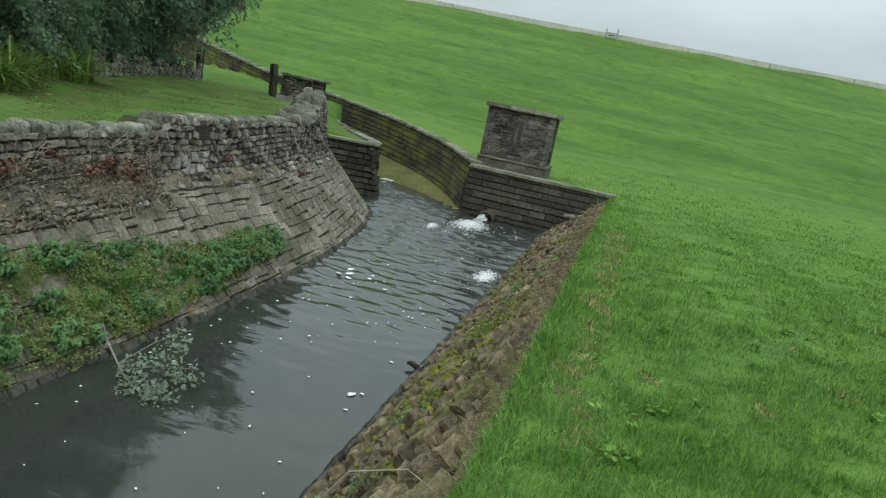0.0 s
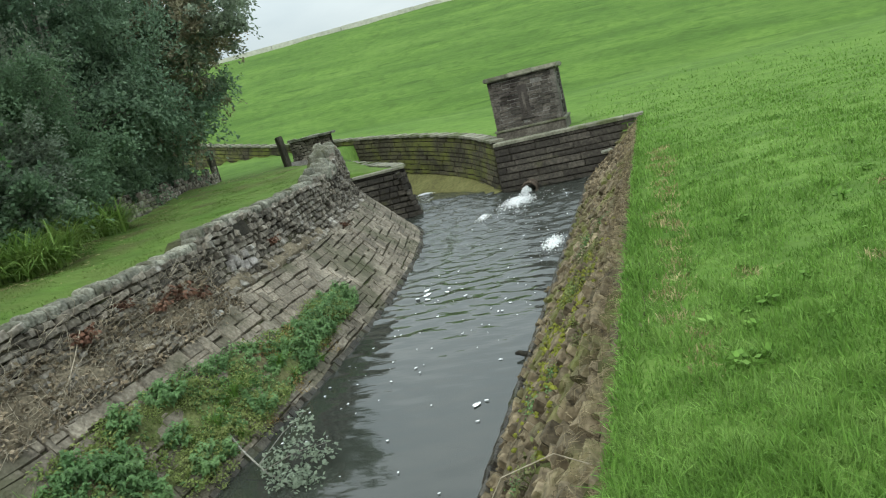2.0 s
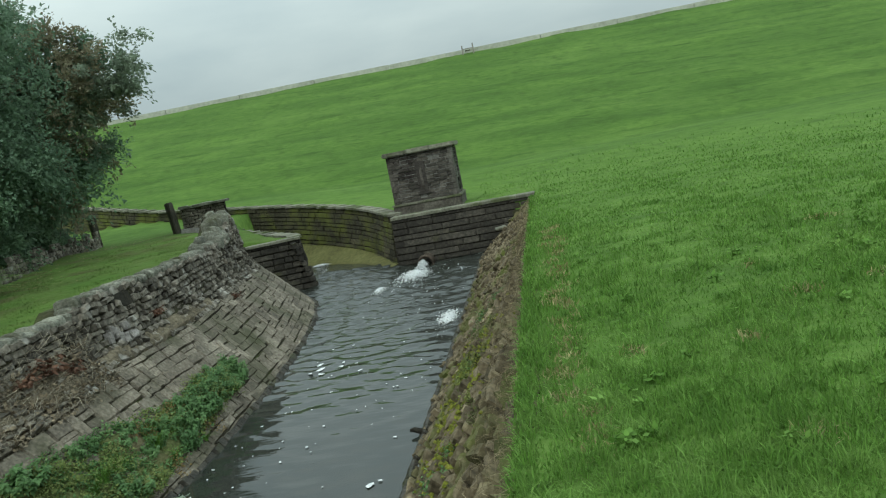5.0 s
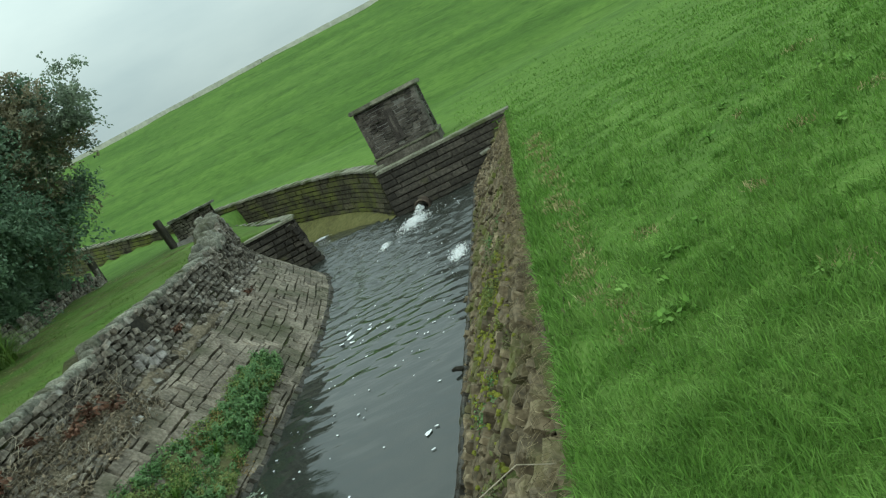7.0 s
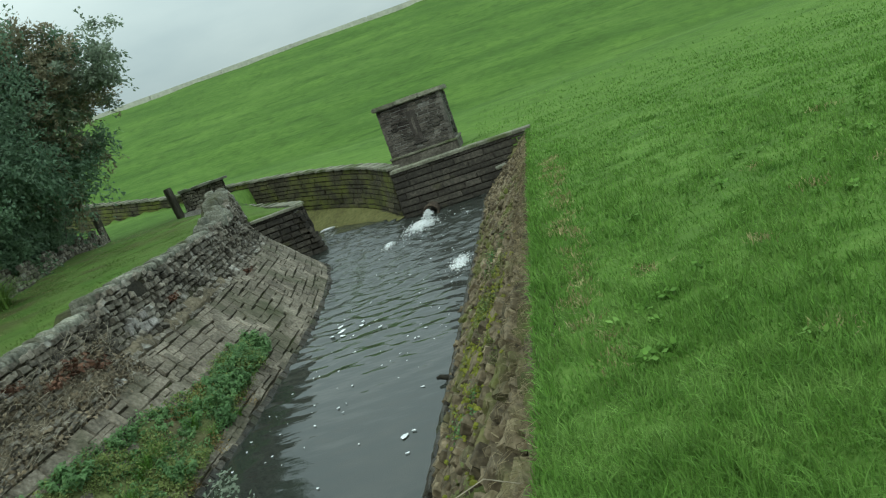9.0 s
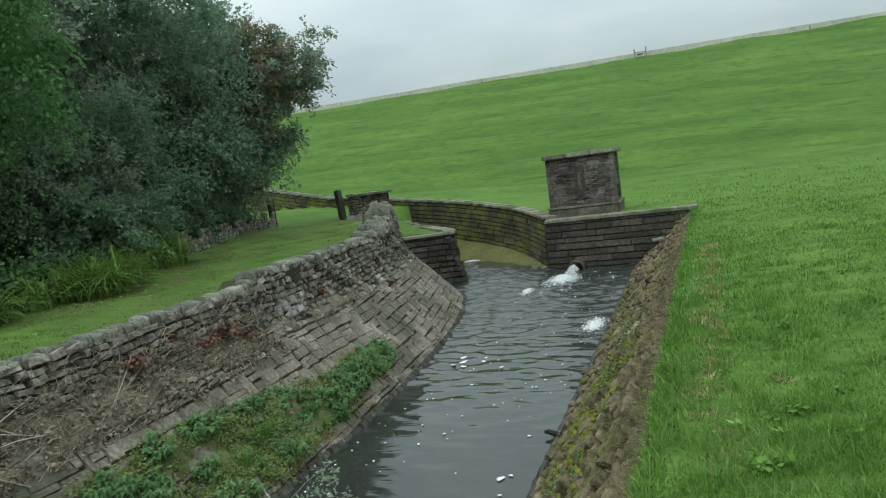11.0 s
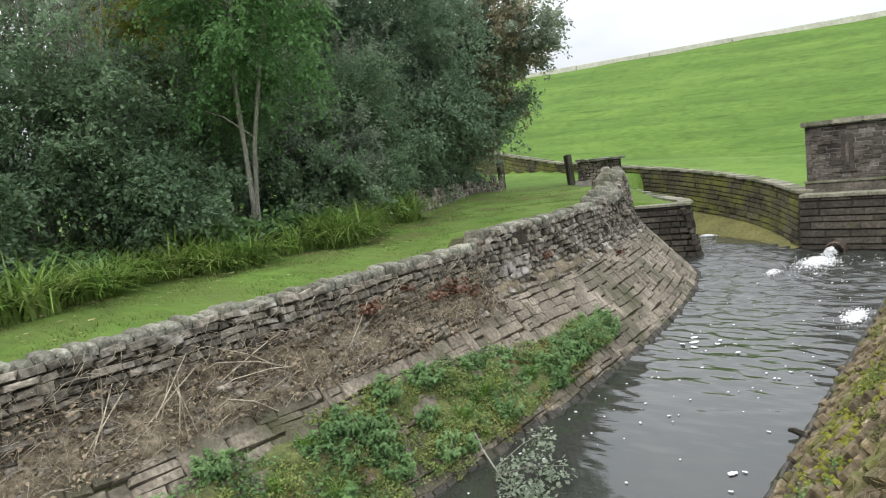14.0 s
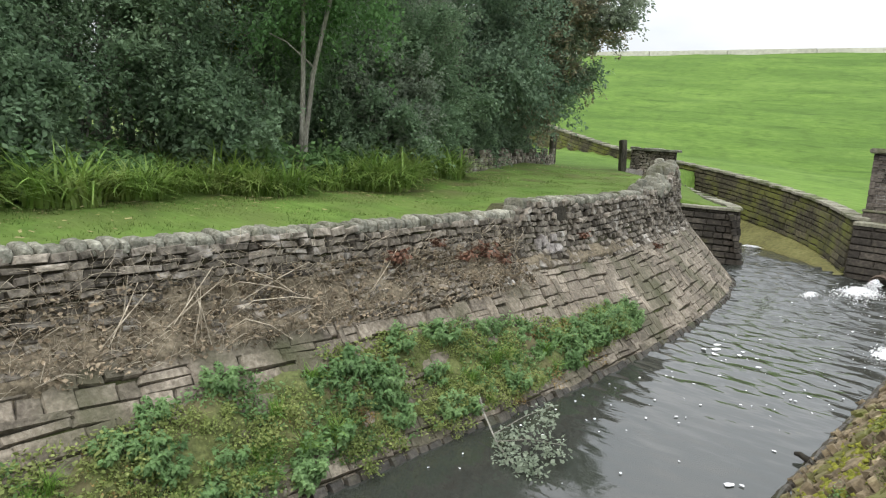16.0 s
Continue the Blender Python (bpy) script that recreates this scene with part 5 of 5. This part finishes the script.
def nettle_mesh(name, seed, stems, radius, height, size, mat):
    """Stems with whorls of broad pointed leaves, each leaf folded along its rib."""
    rng = np.random.default_rng(seed)
    vs, fs, pieces = [], [], []
    for _ in range(stems):
        a, r = rng.uniform(0, 2 * math.pi), radius * rng.random() ** 0.6
        root = np.array([r * 0.5 * math.cos(a), r * 0.5 * math.sin(a), -0.04])
        top = np.array([r * math.cos(a), r * math.sin(a), height * rng.uniform(0.5, 1.1)])
        pieces.append(tube([root, (root + top) / 2, top], [0.005, 0.004, 0.002], 3))
        for h in np.linspace(0.35, 1.0, 5):
            p = root + (top - root) * h
            w0 = rng.uniform(0, 6.28)
            for j in range(4):
                w = w0 + j * math.pi / 2 + rng.normal(0, 0.25)
                s = size * rng.uniform(0.7, 1.25) * (1.15 - 0.4 * h)
                o, sd = np.array([math.cos(w), math.sin(w), 0]), np.array([-math.sin(w), math.cos(w), 0])
                tilt = rng.uniform(-0.5, 0.35)
                mid, tip = p + o * s * 0.5 + np.array([0, 0, tilt * s * 0.5 + 0.1 * s]), p + o * s + np.array([0, 0, tilt * s - 0.15 * s])
                i = len(vs)
                fold = np.array([0, 0, 0.12 * s])
                vs += [tuple(p), tuple(mid + sd * s * 0.36 + fold), tuple(tip), tuple(mid - sd * s * 0.36 + fold), tuple(mid)]
                fs += [(i, i + 4, i + 1), (i + 4, i + 2, i + 1), (i, i + 3, i + 4), (i + 4, i + 3, i + 2)]
    v, f = merge([(vs, fs)] + pieces)
    return mesh_of(name, v, f, mat)


def plant(name, label, me, m, group, category="plant"):
    t = thing(name, label, category, group)
    part("leaves", me, t)
    t.matrix_world = m
    return t


def build_bank_plants():
    rng = random.Random(41)
    green = [nettle_mesh("leaves", 100 + k, 11, 0.26, 0.26, 0.085, M_NETTLE) for k in range(4)]
    pale = [clump_mesh("leaves", 120 + k, 420, 0.28, 0.16, 0.036, M_NETTLE_PALE) for k in range(3)]
    brown = [clump_mesh("leaves", 130 + k, 260, 0.26, 0.14, 0.035, M_LEAF_DRY) for k in range(2)]
    n = 0
    while n < 240:
        y = rng.uniform(0.3, 11.2)
        top = np.interp(y, [0, 1.5, 2.2, 3.2, 6.5, 8.0, 9.0, 11.2], [0.8, 0.75, 1.0, 1.3, 1.3, 1.1, 0.95, 0.95])
        low = np.interp(y, [0, 7, 9, 11.2], [0.12, 0.12, 0.3, 0.5])
        v = rng.uniform(low, top)
        p, t, u, nn = left_surface(TOE.s_at_y(y), v)
        lean = Vector(nn * 0.6 + np.array([0, 0, 0.8])).to_track_quat("Z", "Y").to_matrix().to_4x4()
        s = rng.uniform(0.45, 0.95)
        m = Matrix.Translation(p - nn * 0.03) @ lean @ Matrix.Rotation(rng.uniform(0, 6.28), 4, "Z") @ Matrix.Scale(s, 4)
        patchy = math.sin(2.2 * y + 3.0 * v) + 0.5 * math.sin(5.3 * y - 4.1 * v)
        if rng.random() < (0.75 if y > 9.2 or patchy > 0.1 else 0.22):
            plant("nettle_clump", "green nettles growing between the bank stones", green[n % 4], m, "nettles on the bank")
        elif 8.0 < y < 9.4 or rng.random() < 0.12:
            plant("withered_clump", "orange-brown withered weeds on the bank", brown[n % 2], m, "weeds on the bank")
        else:
            plant("weed_clump", "yellow-green weeds growing between the bank stones", pale[n % 3], m, "weeds on the bank")
        n += 1
    # low leaves that cover the soil between the clumps
    pts = []
    for k in range(7000):
        y = rng.uniform(-0.4, 11.2)
        v = rng.uniform(np.interp(y, [0, 7, 9, 11.2], [0.14, 0.14, 0.3, 0.55]), np.interp(y, [0, 1.0, 2.4, 3.4, 6.4, 8.0, 9.0, 11.2], [1.2, 1.1, 1.15, 1.4, 1.42, 1.22, 1.0, 0.92]))
        if math.sin(3.1 * y + 1.3) * math.cos(4.3 * v + 0.8 * y) < -0.35:
            continue
        p, t, u, nn = left_surface(TOE.s_at_y(y), v)
        pts.append(p + nn * rng.uniform(0.0, 0.07))
    pts = np.array(pts)
    sel = np.sin(1.7 * pts[:, 1] + 2.0 * pts[:, 2]) + np.random.default_rng(7).normal(0, 0.6, len(pts)) > 0
    for mat, chosen, label in ((M_NETTLE, pts[sel], "low green leaves carpeting the bank soil"), (M_NETTLE_PALE, pts[~sel], "low yellow-green leaves carpeting the bank soil")):
        v, f = leaf_cloud(np.random.default_rng(17), chosen, np.full(len(chosen), 0.07), len(chosen) * 5, 0.042, 0.1)
        tagged(new("ground_leaves", mesh_of("ground_leaves", v, f, mat)), label, "plants", kind="stuff")
    tuft = [blades_mesh("leaves", 140 + k, 70, 0.06, 0.34, 0.006, M_BLADE, 0.9) for k in range(2)]
    spots = [(3.6, 0.45), (3.0, 0.5), (4.4, 1.1), (5.2, 0.9), (8.2, 0.6), (2.2, 0.3)] + [(rng.uniform(1.5, 10.3), rng.uniform(0.15, 0.9)) for _ in range(34)]
    for y, v in spots:
        p, t, u, nn = left_surface(TOE.s_at_y(y), v)
        plant("grass_tuft", "long grass tuft hanging on the bank", tuft[n % 2], Matrix.Translation(p) @ Matrix.Scale(rng.uniform(0.4, 1.0), 4), "grass tufts on the bank")
        n += 1
    # dead bramble stems over the upper slope
    vs = []
    for k in range(2000):
        y = rng.uniform(-0.3, 9.0)
        v = rng.uniform(1.6, 2.45) if rng.random() < 0.78 else rng.uniform(2.35, 2.68)
        p, t, u, nn = left_surface(TOE.s_at_y(y), v)
        if p is None:
            continue
        ln, a = rng.uniform(0.08, 0.4), rng.uniform(0, math.pi)
        d = t * math.cos(a) + u * math.sin(a) * 0.8
        q = [p + nn * rng.uniform(0.0, 0.05), p + d * ln * 0.5 + nn * rng.uniform(0.04, 0.16), p + d * ln + nn * rng.uniform(0.0, 0.08) - np.array([0, 0, 0.1 * ln])]
        r = rng.uniform(0.0012, 0.0035)
        vs.append(tube(q, [r, r, r * 0.6], 4))
    for y, v, a, ln in ((3.0, 1.9, 0.5, 1.2), (3.9, 2.1, 0.3, 1.4), (4.8, 2.0, 2.6, 1.3), (2.4, 1.8, 0.7, 1.0), (5.5, 1.9, 0.4, 1.2), (3.3, 1.7, 1.2, 0.9), (4.2, 1.6, 2.2, 0.8)):
        for j in range(3):
            p, t, u, nn = left_surface(TOE.s_at_y(y + 0.1 * j), v)
            d = t * math.cos(a + 0.25 * j) + u * math.sin(a + 0.25 * j)
            vs.append(tube([p, p + d * ln * 0.4 + nn * 0.16, p + d * ln * 0.75 + nn * 0.17, p + d * ln + nn * 0.05 - np.array([0, 0, 0.15])], [0.007, 0.006, 0.005, 0.002], 5))
    v, f = merge(vs)
    tagged(new("dead_brambles", mesh_of("dead_brambles", v, f, M_DEAD)), "tangle of pale dead bramble stems over the wall", "brambles", kind="stuff")
    pts = []
    for k in range(1500):
        y = rng.uniform(-0.3, 8.9)
        p, t, u, nn = left_surface(TOE.s_at_y(y), rng.uniform(1.62, 2.45))
        pts.append(p + nn * rng.uniform(0.0, 0.05))
    v, f = leaf_cloud(np.random.default_rng(27), np.array(pts), np.full(len(pts), 0.09), 9000, 0.05, 0.1)
    tagged(new("dead_leaves", mesh_of("dead_leaves", v, f, M_DEAD_LEAF)), "dead brown leaves among the bramble stems", "leaves", kind="stuff")
    ferns = [clump_mesh("leaves", 160 + k, 200, 0.2, 0.14, 0.07, M_DEAD_FERN, 0.8) for k in range(2)]
    for k, (y, z, s) in enumerate(((7.85, 2.3, 1.2), (7.5, 2.25, 0.8), (8.25, 2.15, 0.9), (6.2, 2.35, 0.9), (7.0, 2.5, 0.6), (11.0, 2.3, 0.6), (14.2, 1.75, 0.6))):
        p, t, u, nn = left_surface(TOE.s_at_y(y), z)
        plant("dead_fern", "withered red-brown fern clinging to the wall", ferns[k % 2], Matrix.Translation(p) @ Matrix.Scale(s, 4), "dead ferns on the wall", "fern")
    # fallen branch in the water
    br = thing("fallen_branch", "fallen leafy branch lying half in the water", "branch")
    v, f = merge([tube([(-5.25, 6.6, 0.3), (-4.9, 6.3, 0.2), (-4.45, 6.0, 0.06), (-3.9, 5.75, -0.04)], [0.012, 0.011, 0.009, 0.005], 6), tube([(-4.6, 6.1, 0.1), (-4.4, 6.4, 0.3), (-4.2, 6.7, 0.42)], [0.007, 0.005, 0.003], 5), tube([(-4.5, 6.0, 0.08), (-4.1, 6.1, 0.22), (-3.8, 6.3, 0.2)], [0.007, 0.005, 0.003], 5)])
    part("stem", mesh_of("stem", v, f, M_BARK), br)
    r2 = np.random.default_rng(9)
    cen = np.array([(-4.25, 6.55, 0.32), (-4.15, 6.2, 0.2), (-4.0, 5.9, 0.06), (-3.85, 6.2, 0.16), (-4.4, 6.1, 0.14), (-4.2, 5.85, 0.03), (-3.85, 5.8, 0.02)])
    v, f = leaf_cloud(r2, cen, np.array([0.22, 0.24, 0.22, 0.2, 0.2, 0.22, 0.2]), 620, 0.055)
    v[:, 2] = np.abs(v[:, 2])
    part("leaves", mesh_of("leaves", v, f, M_LEAF_GREY), br, "dull grey-green leaves")
    # pale stones below the hollow
    for k in range(9):
        p, t, u, nn = left_surface(TOE.s_at_y(9.55 + 0.08 * k), 2.15 + 0.3 * rng.random())
        st = thing("fallen_stone", "pale broken stone lying in the wall face", "stone", "pale stones in the wall")
        part("stone", block_mesh("stone", M_LICHEN, rng, 0.25, 0.3), st)
        st.matrix_world = frame_of(p - nn * 0.04, t, u, nn, rng.uniform(0.05, 0.1), rng.uniform(0.04, 0.08), 0.1)


build_bank_plants()


def build_irises():
    rng = random.Random(51)
    kinds = [blades_mesh("leaves", 200 + k, 80, 0.32, 1.0, 0.022, M_IRIS, 1.35, 7) for k in range(5)]
    low = [clump_mesh("leaves", 210 + k, 330, 0.42, 0.42, 0.085, M_NETTLE, 0.4) for k in range(3)]
    front = Curve([(-9.3, -1.0), (-9.4, 3.9), (-9.65, 5.9), (-9.8, 7.9), (-10.25, 10.5), (-11.0, 12.6)])
    for k in range(120):
        s = front.length * rng.random()
        p, d = front.at(s), front.along(s)
        if 7.3 < p[1] < 9.4 and rng.random() < 0.75:
            continue
        back = abs(rng.gauss(0.1, 0.5)) + 0.1 + 0.22 * math.sin(2.3 * s)
        x, y = p[0] - d[1] * back, p[1] + d[0] * back
        g = float(ground_z(np.array([x]), np.array([y]))[0])
        plant("iris_clump", "arching green iris leaves at the hedge foot", kinds[k % 5], Matrix.Translation((x, y, g)) @ Matrix.Rotation(rng.uniform(0, 6.28), 4, "Z") @ Matrix.Scale(rng.uniform(0.5, 1.05), 4), "irises along the hedge")
    for k in range(40):
        s = front.length * rng.random()
        p, d = front.at(s), front.along(s)
        back = rng.uniform(1.1, 1.9)
        x, y = p[0] - d[1] * back, p[1] + d[0] * back
        g = float(ground_z(np.array([x]), np.array([y]))[0])
        plant("undergrowth", "leafy green undergrowth between irises and shrubs", low[k % 3], Matrix.Translation((x, y, g)) @ Matrix.Rotation(rng.uniform(0, 6.28), 4, "Z") @ Matrix.Scale(rng.uniform(0.8, 1.7), 4), "undergrowth along the hedge")


build_irises()


# ---- grass ----
def scatter_blades(name, label, x, y, length, width, mat, seed, lean=0.5):
    rng = np.random.default_rng(seed)
    n = len(x)
    z = ground_z(x, y) + 0.0
    a = rng.uniform(0, 2 * math.pi, n)
    b = a + rng.normal(0, 0.8, n)
    ln = length * rng.uniform(0.5, 1.3, n)
    le = np.abs(rng.normal(0, lean, n))
    out = np.stack([np.cos(b) * le, np.sin(b) * le, np.ones(n)], 1)
    out /= np.linalg.norm(out, axis=1)[:, None]
    droop = np.stack([np.cos(b), np.sin(b), -0.25 * np.ones(n)], 1) * (0.35 * le * ln)[:, None]
    side = np.stack([-np.sin(a), np.cos(a), 0 * a], 1) * width[:, None]
    p = np.stack([x, y, z - 0.02], 1)
    mid = p + out * (ln * 0.6)[:, None]
    tip = p + out * ln[:, None] + droop
    v = np.stack([p - side, p + side, mid + side * 0.75, mid - side * 0.75, tip], 1).reshape(-1, 3)
    i = np.arange(n)[:, None] * 5
    faces = np.concatenate([i + np.array([0, 1, 2]), i + np.array([0, 2, 3]), i + np.array([3, 2, 4])], 0)
    return tagged(new(name, mesh_of(name, v, faces, mat)), label, "grass", kind="stuff")


def build_grass():
    rng = np.random.default_rng(61)
    n = 400000
    r = 1.2 * (54 / 1.2) ** rng.random(n)
    a = np.where(rng.random(n) < 0.75, rng.uniform(radians(-34), radians(40), n), rng.uniform(radians(0), radians(75), n))
    x, y = r * np.sin(a), r * np.cos(a)
    across = y * math.cos(DAM_A) + x * math.sin(DAM_A)
    ok = ((y < 22.3) & (x > edge_x(y) - 0.02 + rng.normal(0, 0.03, n))) | ((y >= 22.5) & (x > -2.0) & (rng.random(n) < (34 - r) / 12))
    x, y, r = x[ok], y[ok], r[ok]
    x, y = np.r_[x, rng.uniform(-0.3, 5, 16000)], np.r_[y, rng.uniform(-3, 2.2, 16000)]
    r = np.r_[r, np.full(16000, 2.0)]
    patch = 0.5 + 0.5 * np.sin(2.1 * x + 1.3 * np.sin(1.7 * y)) * np.cos(1.6 * y + 0.8 * np.sin(2.3 * x))
    scatter_blades("grass_blades", "fresh green grass blades on the bank top", x, y, (0.035 + 0.045 * patch) * (1 + 0.012 * r), 0.0016 + 0.0006 * r, M_BLADE, 62, 0.9)
    # taller tufts in the turf
    c = 1900
    cr, ca = 1.6 * (15 / 1.6) ** rng.random(c), rng.uniform(radians(-20), radians(62), c)
    tx, ty = cr * np.sin(ca), cr * np.cos(ca)
    k = rng.integers(0, c, 90000)
    x, y = tx[k] + rng.normal(0, 0.05, k.size) * (0.6 + 0.12 * cr[k]), ty[k] + rng.normal(0, 0.05, k.size) * (0.6 + 0.12 * cr[k])
    keep = x > edge_x(y)
    scatter_blades("grass_tufts", "longer bright green grass tufts in the turf", x[keep], y[keep], (0.07 + 0.06 * rng.random(c))[k][keep], 0.0015 + 0.0005 * cr[k][keep], M_BLADE, 67, 1.0)
    # the fringe along the bank's edge, and dry tufts where feet have gone
    y = 0.8 + 21 * rng.random(9000) ** 1.6
    x = edge_x(y) + rng.normal(-0.02, 0.05, y.size)
    keep = x > edge_x(y) - 0.06
    scatter_blades("edge_grass", "longer grass fringe along the bank edge", x[keep], y[keep], np.full(keep.sum(), 0.07), 0.003 + 0.0006 * y[keep], M_BLADE, 63, 1.2)
    cx = np.concatenate([np.interp(np.linspace(3.5, 13, 46), [3.5, 7, 13], [0.02, 0.08, 0.22]) + rng.normal(0, 0.08, 46), rng.uniform(0.3, 5, 14)])
    cy = np.concatenate([np.linspace(3.5, 13, 46) + rng.normal(0, 0.1, 46), rng.uniform(3.0, 9, 14)])
    k = rng.integers(0, 60, 5600)
    x, y = cx[k] + rng.normal(0, 0.06, 5600), cy[k] + rng.normal(0, 0.07, 5600)
    ok = x > edge_x(y) + 0.03
    scatter_blades("dry_grass", "straw-coloured trodden grass in the turf", x[ok], y[ok], np.full(ok.sum(), 0.065), 0.003 + 0.0008 * y[ok], M_DRYGRASS, 64, 1.3)
    # grass strip and dropped leaves on the far side
    n = 80000
    y = rng.uniform(0.5, 19, n)
    x = rng.uniform(-11.5, -6.9, n)
    ok = (x < np.interp(y, [0, 9, 13, 15.5, 19], [-7.0, -7.05, -7.35, -7.8, -9.2])) & (x > np.interp(y, [0, 8, 12.5, 19], [-9.5, -10, -11.3, -12.5]))
    scatter_blades("verge_grass", "short green grass behind the wall coping", x[ok], y[ok], 0.03 + 0.025 * np.sin(1.9 * x[ok] + 1.1 * np.sin(2.3 * y[ok])) ** 2, np.full(ok.sum(), 0.0045), M_VERGE, 65, 1.2)
    n = 9000
    y = rng.uniform(0.5, 14, n)
    x = np.interp(y, [0, 8, 12.5, 14], [-9.3, -9.7, -11.0, -11.6]) + np.abs(rng.normal(0, 0.45, n)) - 0.1
    ok = rng.random(n) < 0.35 + 0.65 * np.sin(1.3 * y) ** 2
    scatter_blades("worn_grass", "worn straw-coloured grass at the hedge foot", x[ok], y[ok], np.full(ok.sum(), 0.04), np.full(ok.sum(), 0.006), M_DRYGRASS, 66, 1.6)
    n = 700
    y = rng.uniform(0.5, 23, n)
    x = np.interp(y, [0, 8, 12.5, 23], [-9.3, -9.7, -11.0, -15]) + np.abs(rng.normal(0, 1.0, n))
    ok = x < np.interp(y, [0, 9, 13, 15.5, 23], [-7.0, -7.05, -7.35, -7.8, -11.5])
    x, y = x[ok], y[ok]
    z = ground_z(x, y) + 0.045
    p = np.stack([x, y, z], 1)
    a, b = rng.normal(0, 0.03, (2, len(x), 3)) * np.array([1, 1, 0.15])
    v = np.stack([p, p + a, p + a + b, p + b], 1).reshape(-1, 3)
    tagged(new("fallen_leaves", mesh_of("fallen_leaves", v, np.arange(len(v)).reshape(-1, 4), M_DRYGRASS)), "yellow fallen leaves scattered on the grass", "leaves", kind="stuff")


build_grass()


def build_right_details():
    rng = random.Random(71)
    weeds = [clump_mesh("leaves", 300 + k, 26, 0.08, 0.03, 0.07, M_BLADE, 0.0) for k in range(3)]
    for k in range(64):
        x, y = rng.uniform(0.1, 4.5), rng.uniform(2.0, 9.5)
        g = float(ground_z(np.array([x]), np.array([y]))[0])
        plant("dandelion", "small broad-leaved weed in the turf", weeds[k % 3], Matrix.Translation((x, y, g + 0.03)) @ Matrix.Rotation(rng.uniform(0, 6), 4, "Z") @ Matrix.Scale(rng.uniform(0.35, 0.8), 4), "weeds in the turf")
    # moss, ivy and hanging dry grass on the slope
    moss = []
    for k in range(520):
        s, v = rng.gauss(7.4, 1.2), abs(rng.gauss(1.1, 0.32))
        p, t, u, nn = right_surface(s, v)
        moss.append(blob3(p + nn * 0.015, rng.uniform(0.012, 0.034), rng))
    v, f = merge(moss)
    tagged(new("moss_cushions", mesh_of("moss_cushions", v, f, M_MOSS, True)), "bright yellow-green moss cushions on the bank", "moss", kind="stuff")
    small = [clump_mesh("leaves", 320 + k, 120, 0.16, 0.06, 0.03, (M_NETTLE, M_NETTLE_PALE, M_SOIL)[k], 0.4) for k in range(3)]
    for k in range(34):
        s = rng.uniform(2.2, 11)
        v = rng.uniform(0.2, 1.3) if s < 5.5 else rng.uniform(0.9, 1.7)
        p, t, u, nn = right_surface(s, v)
        plant("ivy_patch", "small green leaves creeping over the bank stones", small[k % 3], Matrix.Translation(p) @ Vector(nn).to_track_quat("Z", "Y").to_matrix().to_4x4() @ Matrix.Scale(rng.uniform(0.6, 1.3), 4), "creeping plants on the bank")
    vs = []
    for k in range(1700):
        s = 2.0 + 19 * rng.random() ** 1.4
        ln = math.hypot(float(edge_x(s)) - RIGHT_TOE, float(edge_z(s)))
        p, t, u, nn = right_surface(s, ln - abs(rng.gauss(0, 0.34)))
        d = -u * rng.uniform(0.3, 1) + t * rng.gauss(0, 0.6)
        q = rng.uniform(0.06, 0.2)
        r = 0.001 + 0.0002 * s
        vs.append(tube([p + nn * 0.02, p + d * q * 0.5 + nn * 0.06, p + d * q + nn * 0.02], [r, r, r * 0.4], 3))
    v, f = merge(vs)
    tagged(new("hanging_dry_grass", mesh_of("hanging_dry_grass", v, f, M_ROOTS)), "dry grass and roots hanging over the bank edge", "grass", kind="stuff")
    stalk = thing("bent_stalk", "long pale bent stalk arching over the bank", "stalk")
    v, f = tube([(-0.45, 2.9, 1.75), (-0.6, 2.85, 1.85), (-0.85, 2.8, 1.78), (-1.0, 2.78, 1.55)], [0.003, 0.003, 0.003, 0.002], 5)
    part("stem", mesh_of("stem", v, f, M_DEAD), stalk)


def blob3(p, r, rng):
    """A small lumpy cushion."""
    vs, fs = [], []
    rings, n = 3, 7
    for a in range(rings):
        h = a / rings
        for k in range(n):
            w = 2 * math.pi * k / n
            q = r * math.cos(h * math.pi / 2) * rng.uniform(0.8, 1.2)
            vs.append((p[0] + q * math.cos(w), p[1] + q * math.sin(w), p[2] + r * 0.7 * math.sin(h * math.pi / 2) - 0.01))
    vs.append((p[0], p[1], p[2] + r * 0.7))
    for a in range(rings - 1):
        for k in range(n):
            fs.append((a * n + k, a * n + (k + 1) % n, (a + 1) * n + (k + 1) % n, (a + 1) * n + k))
    for k in range(n):
        fs.append(((rings - 1) * n + k, (rings - 1) * n + (k + 1) % n, len(vs) - 1))
    return vs, fs


build_right_details()
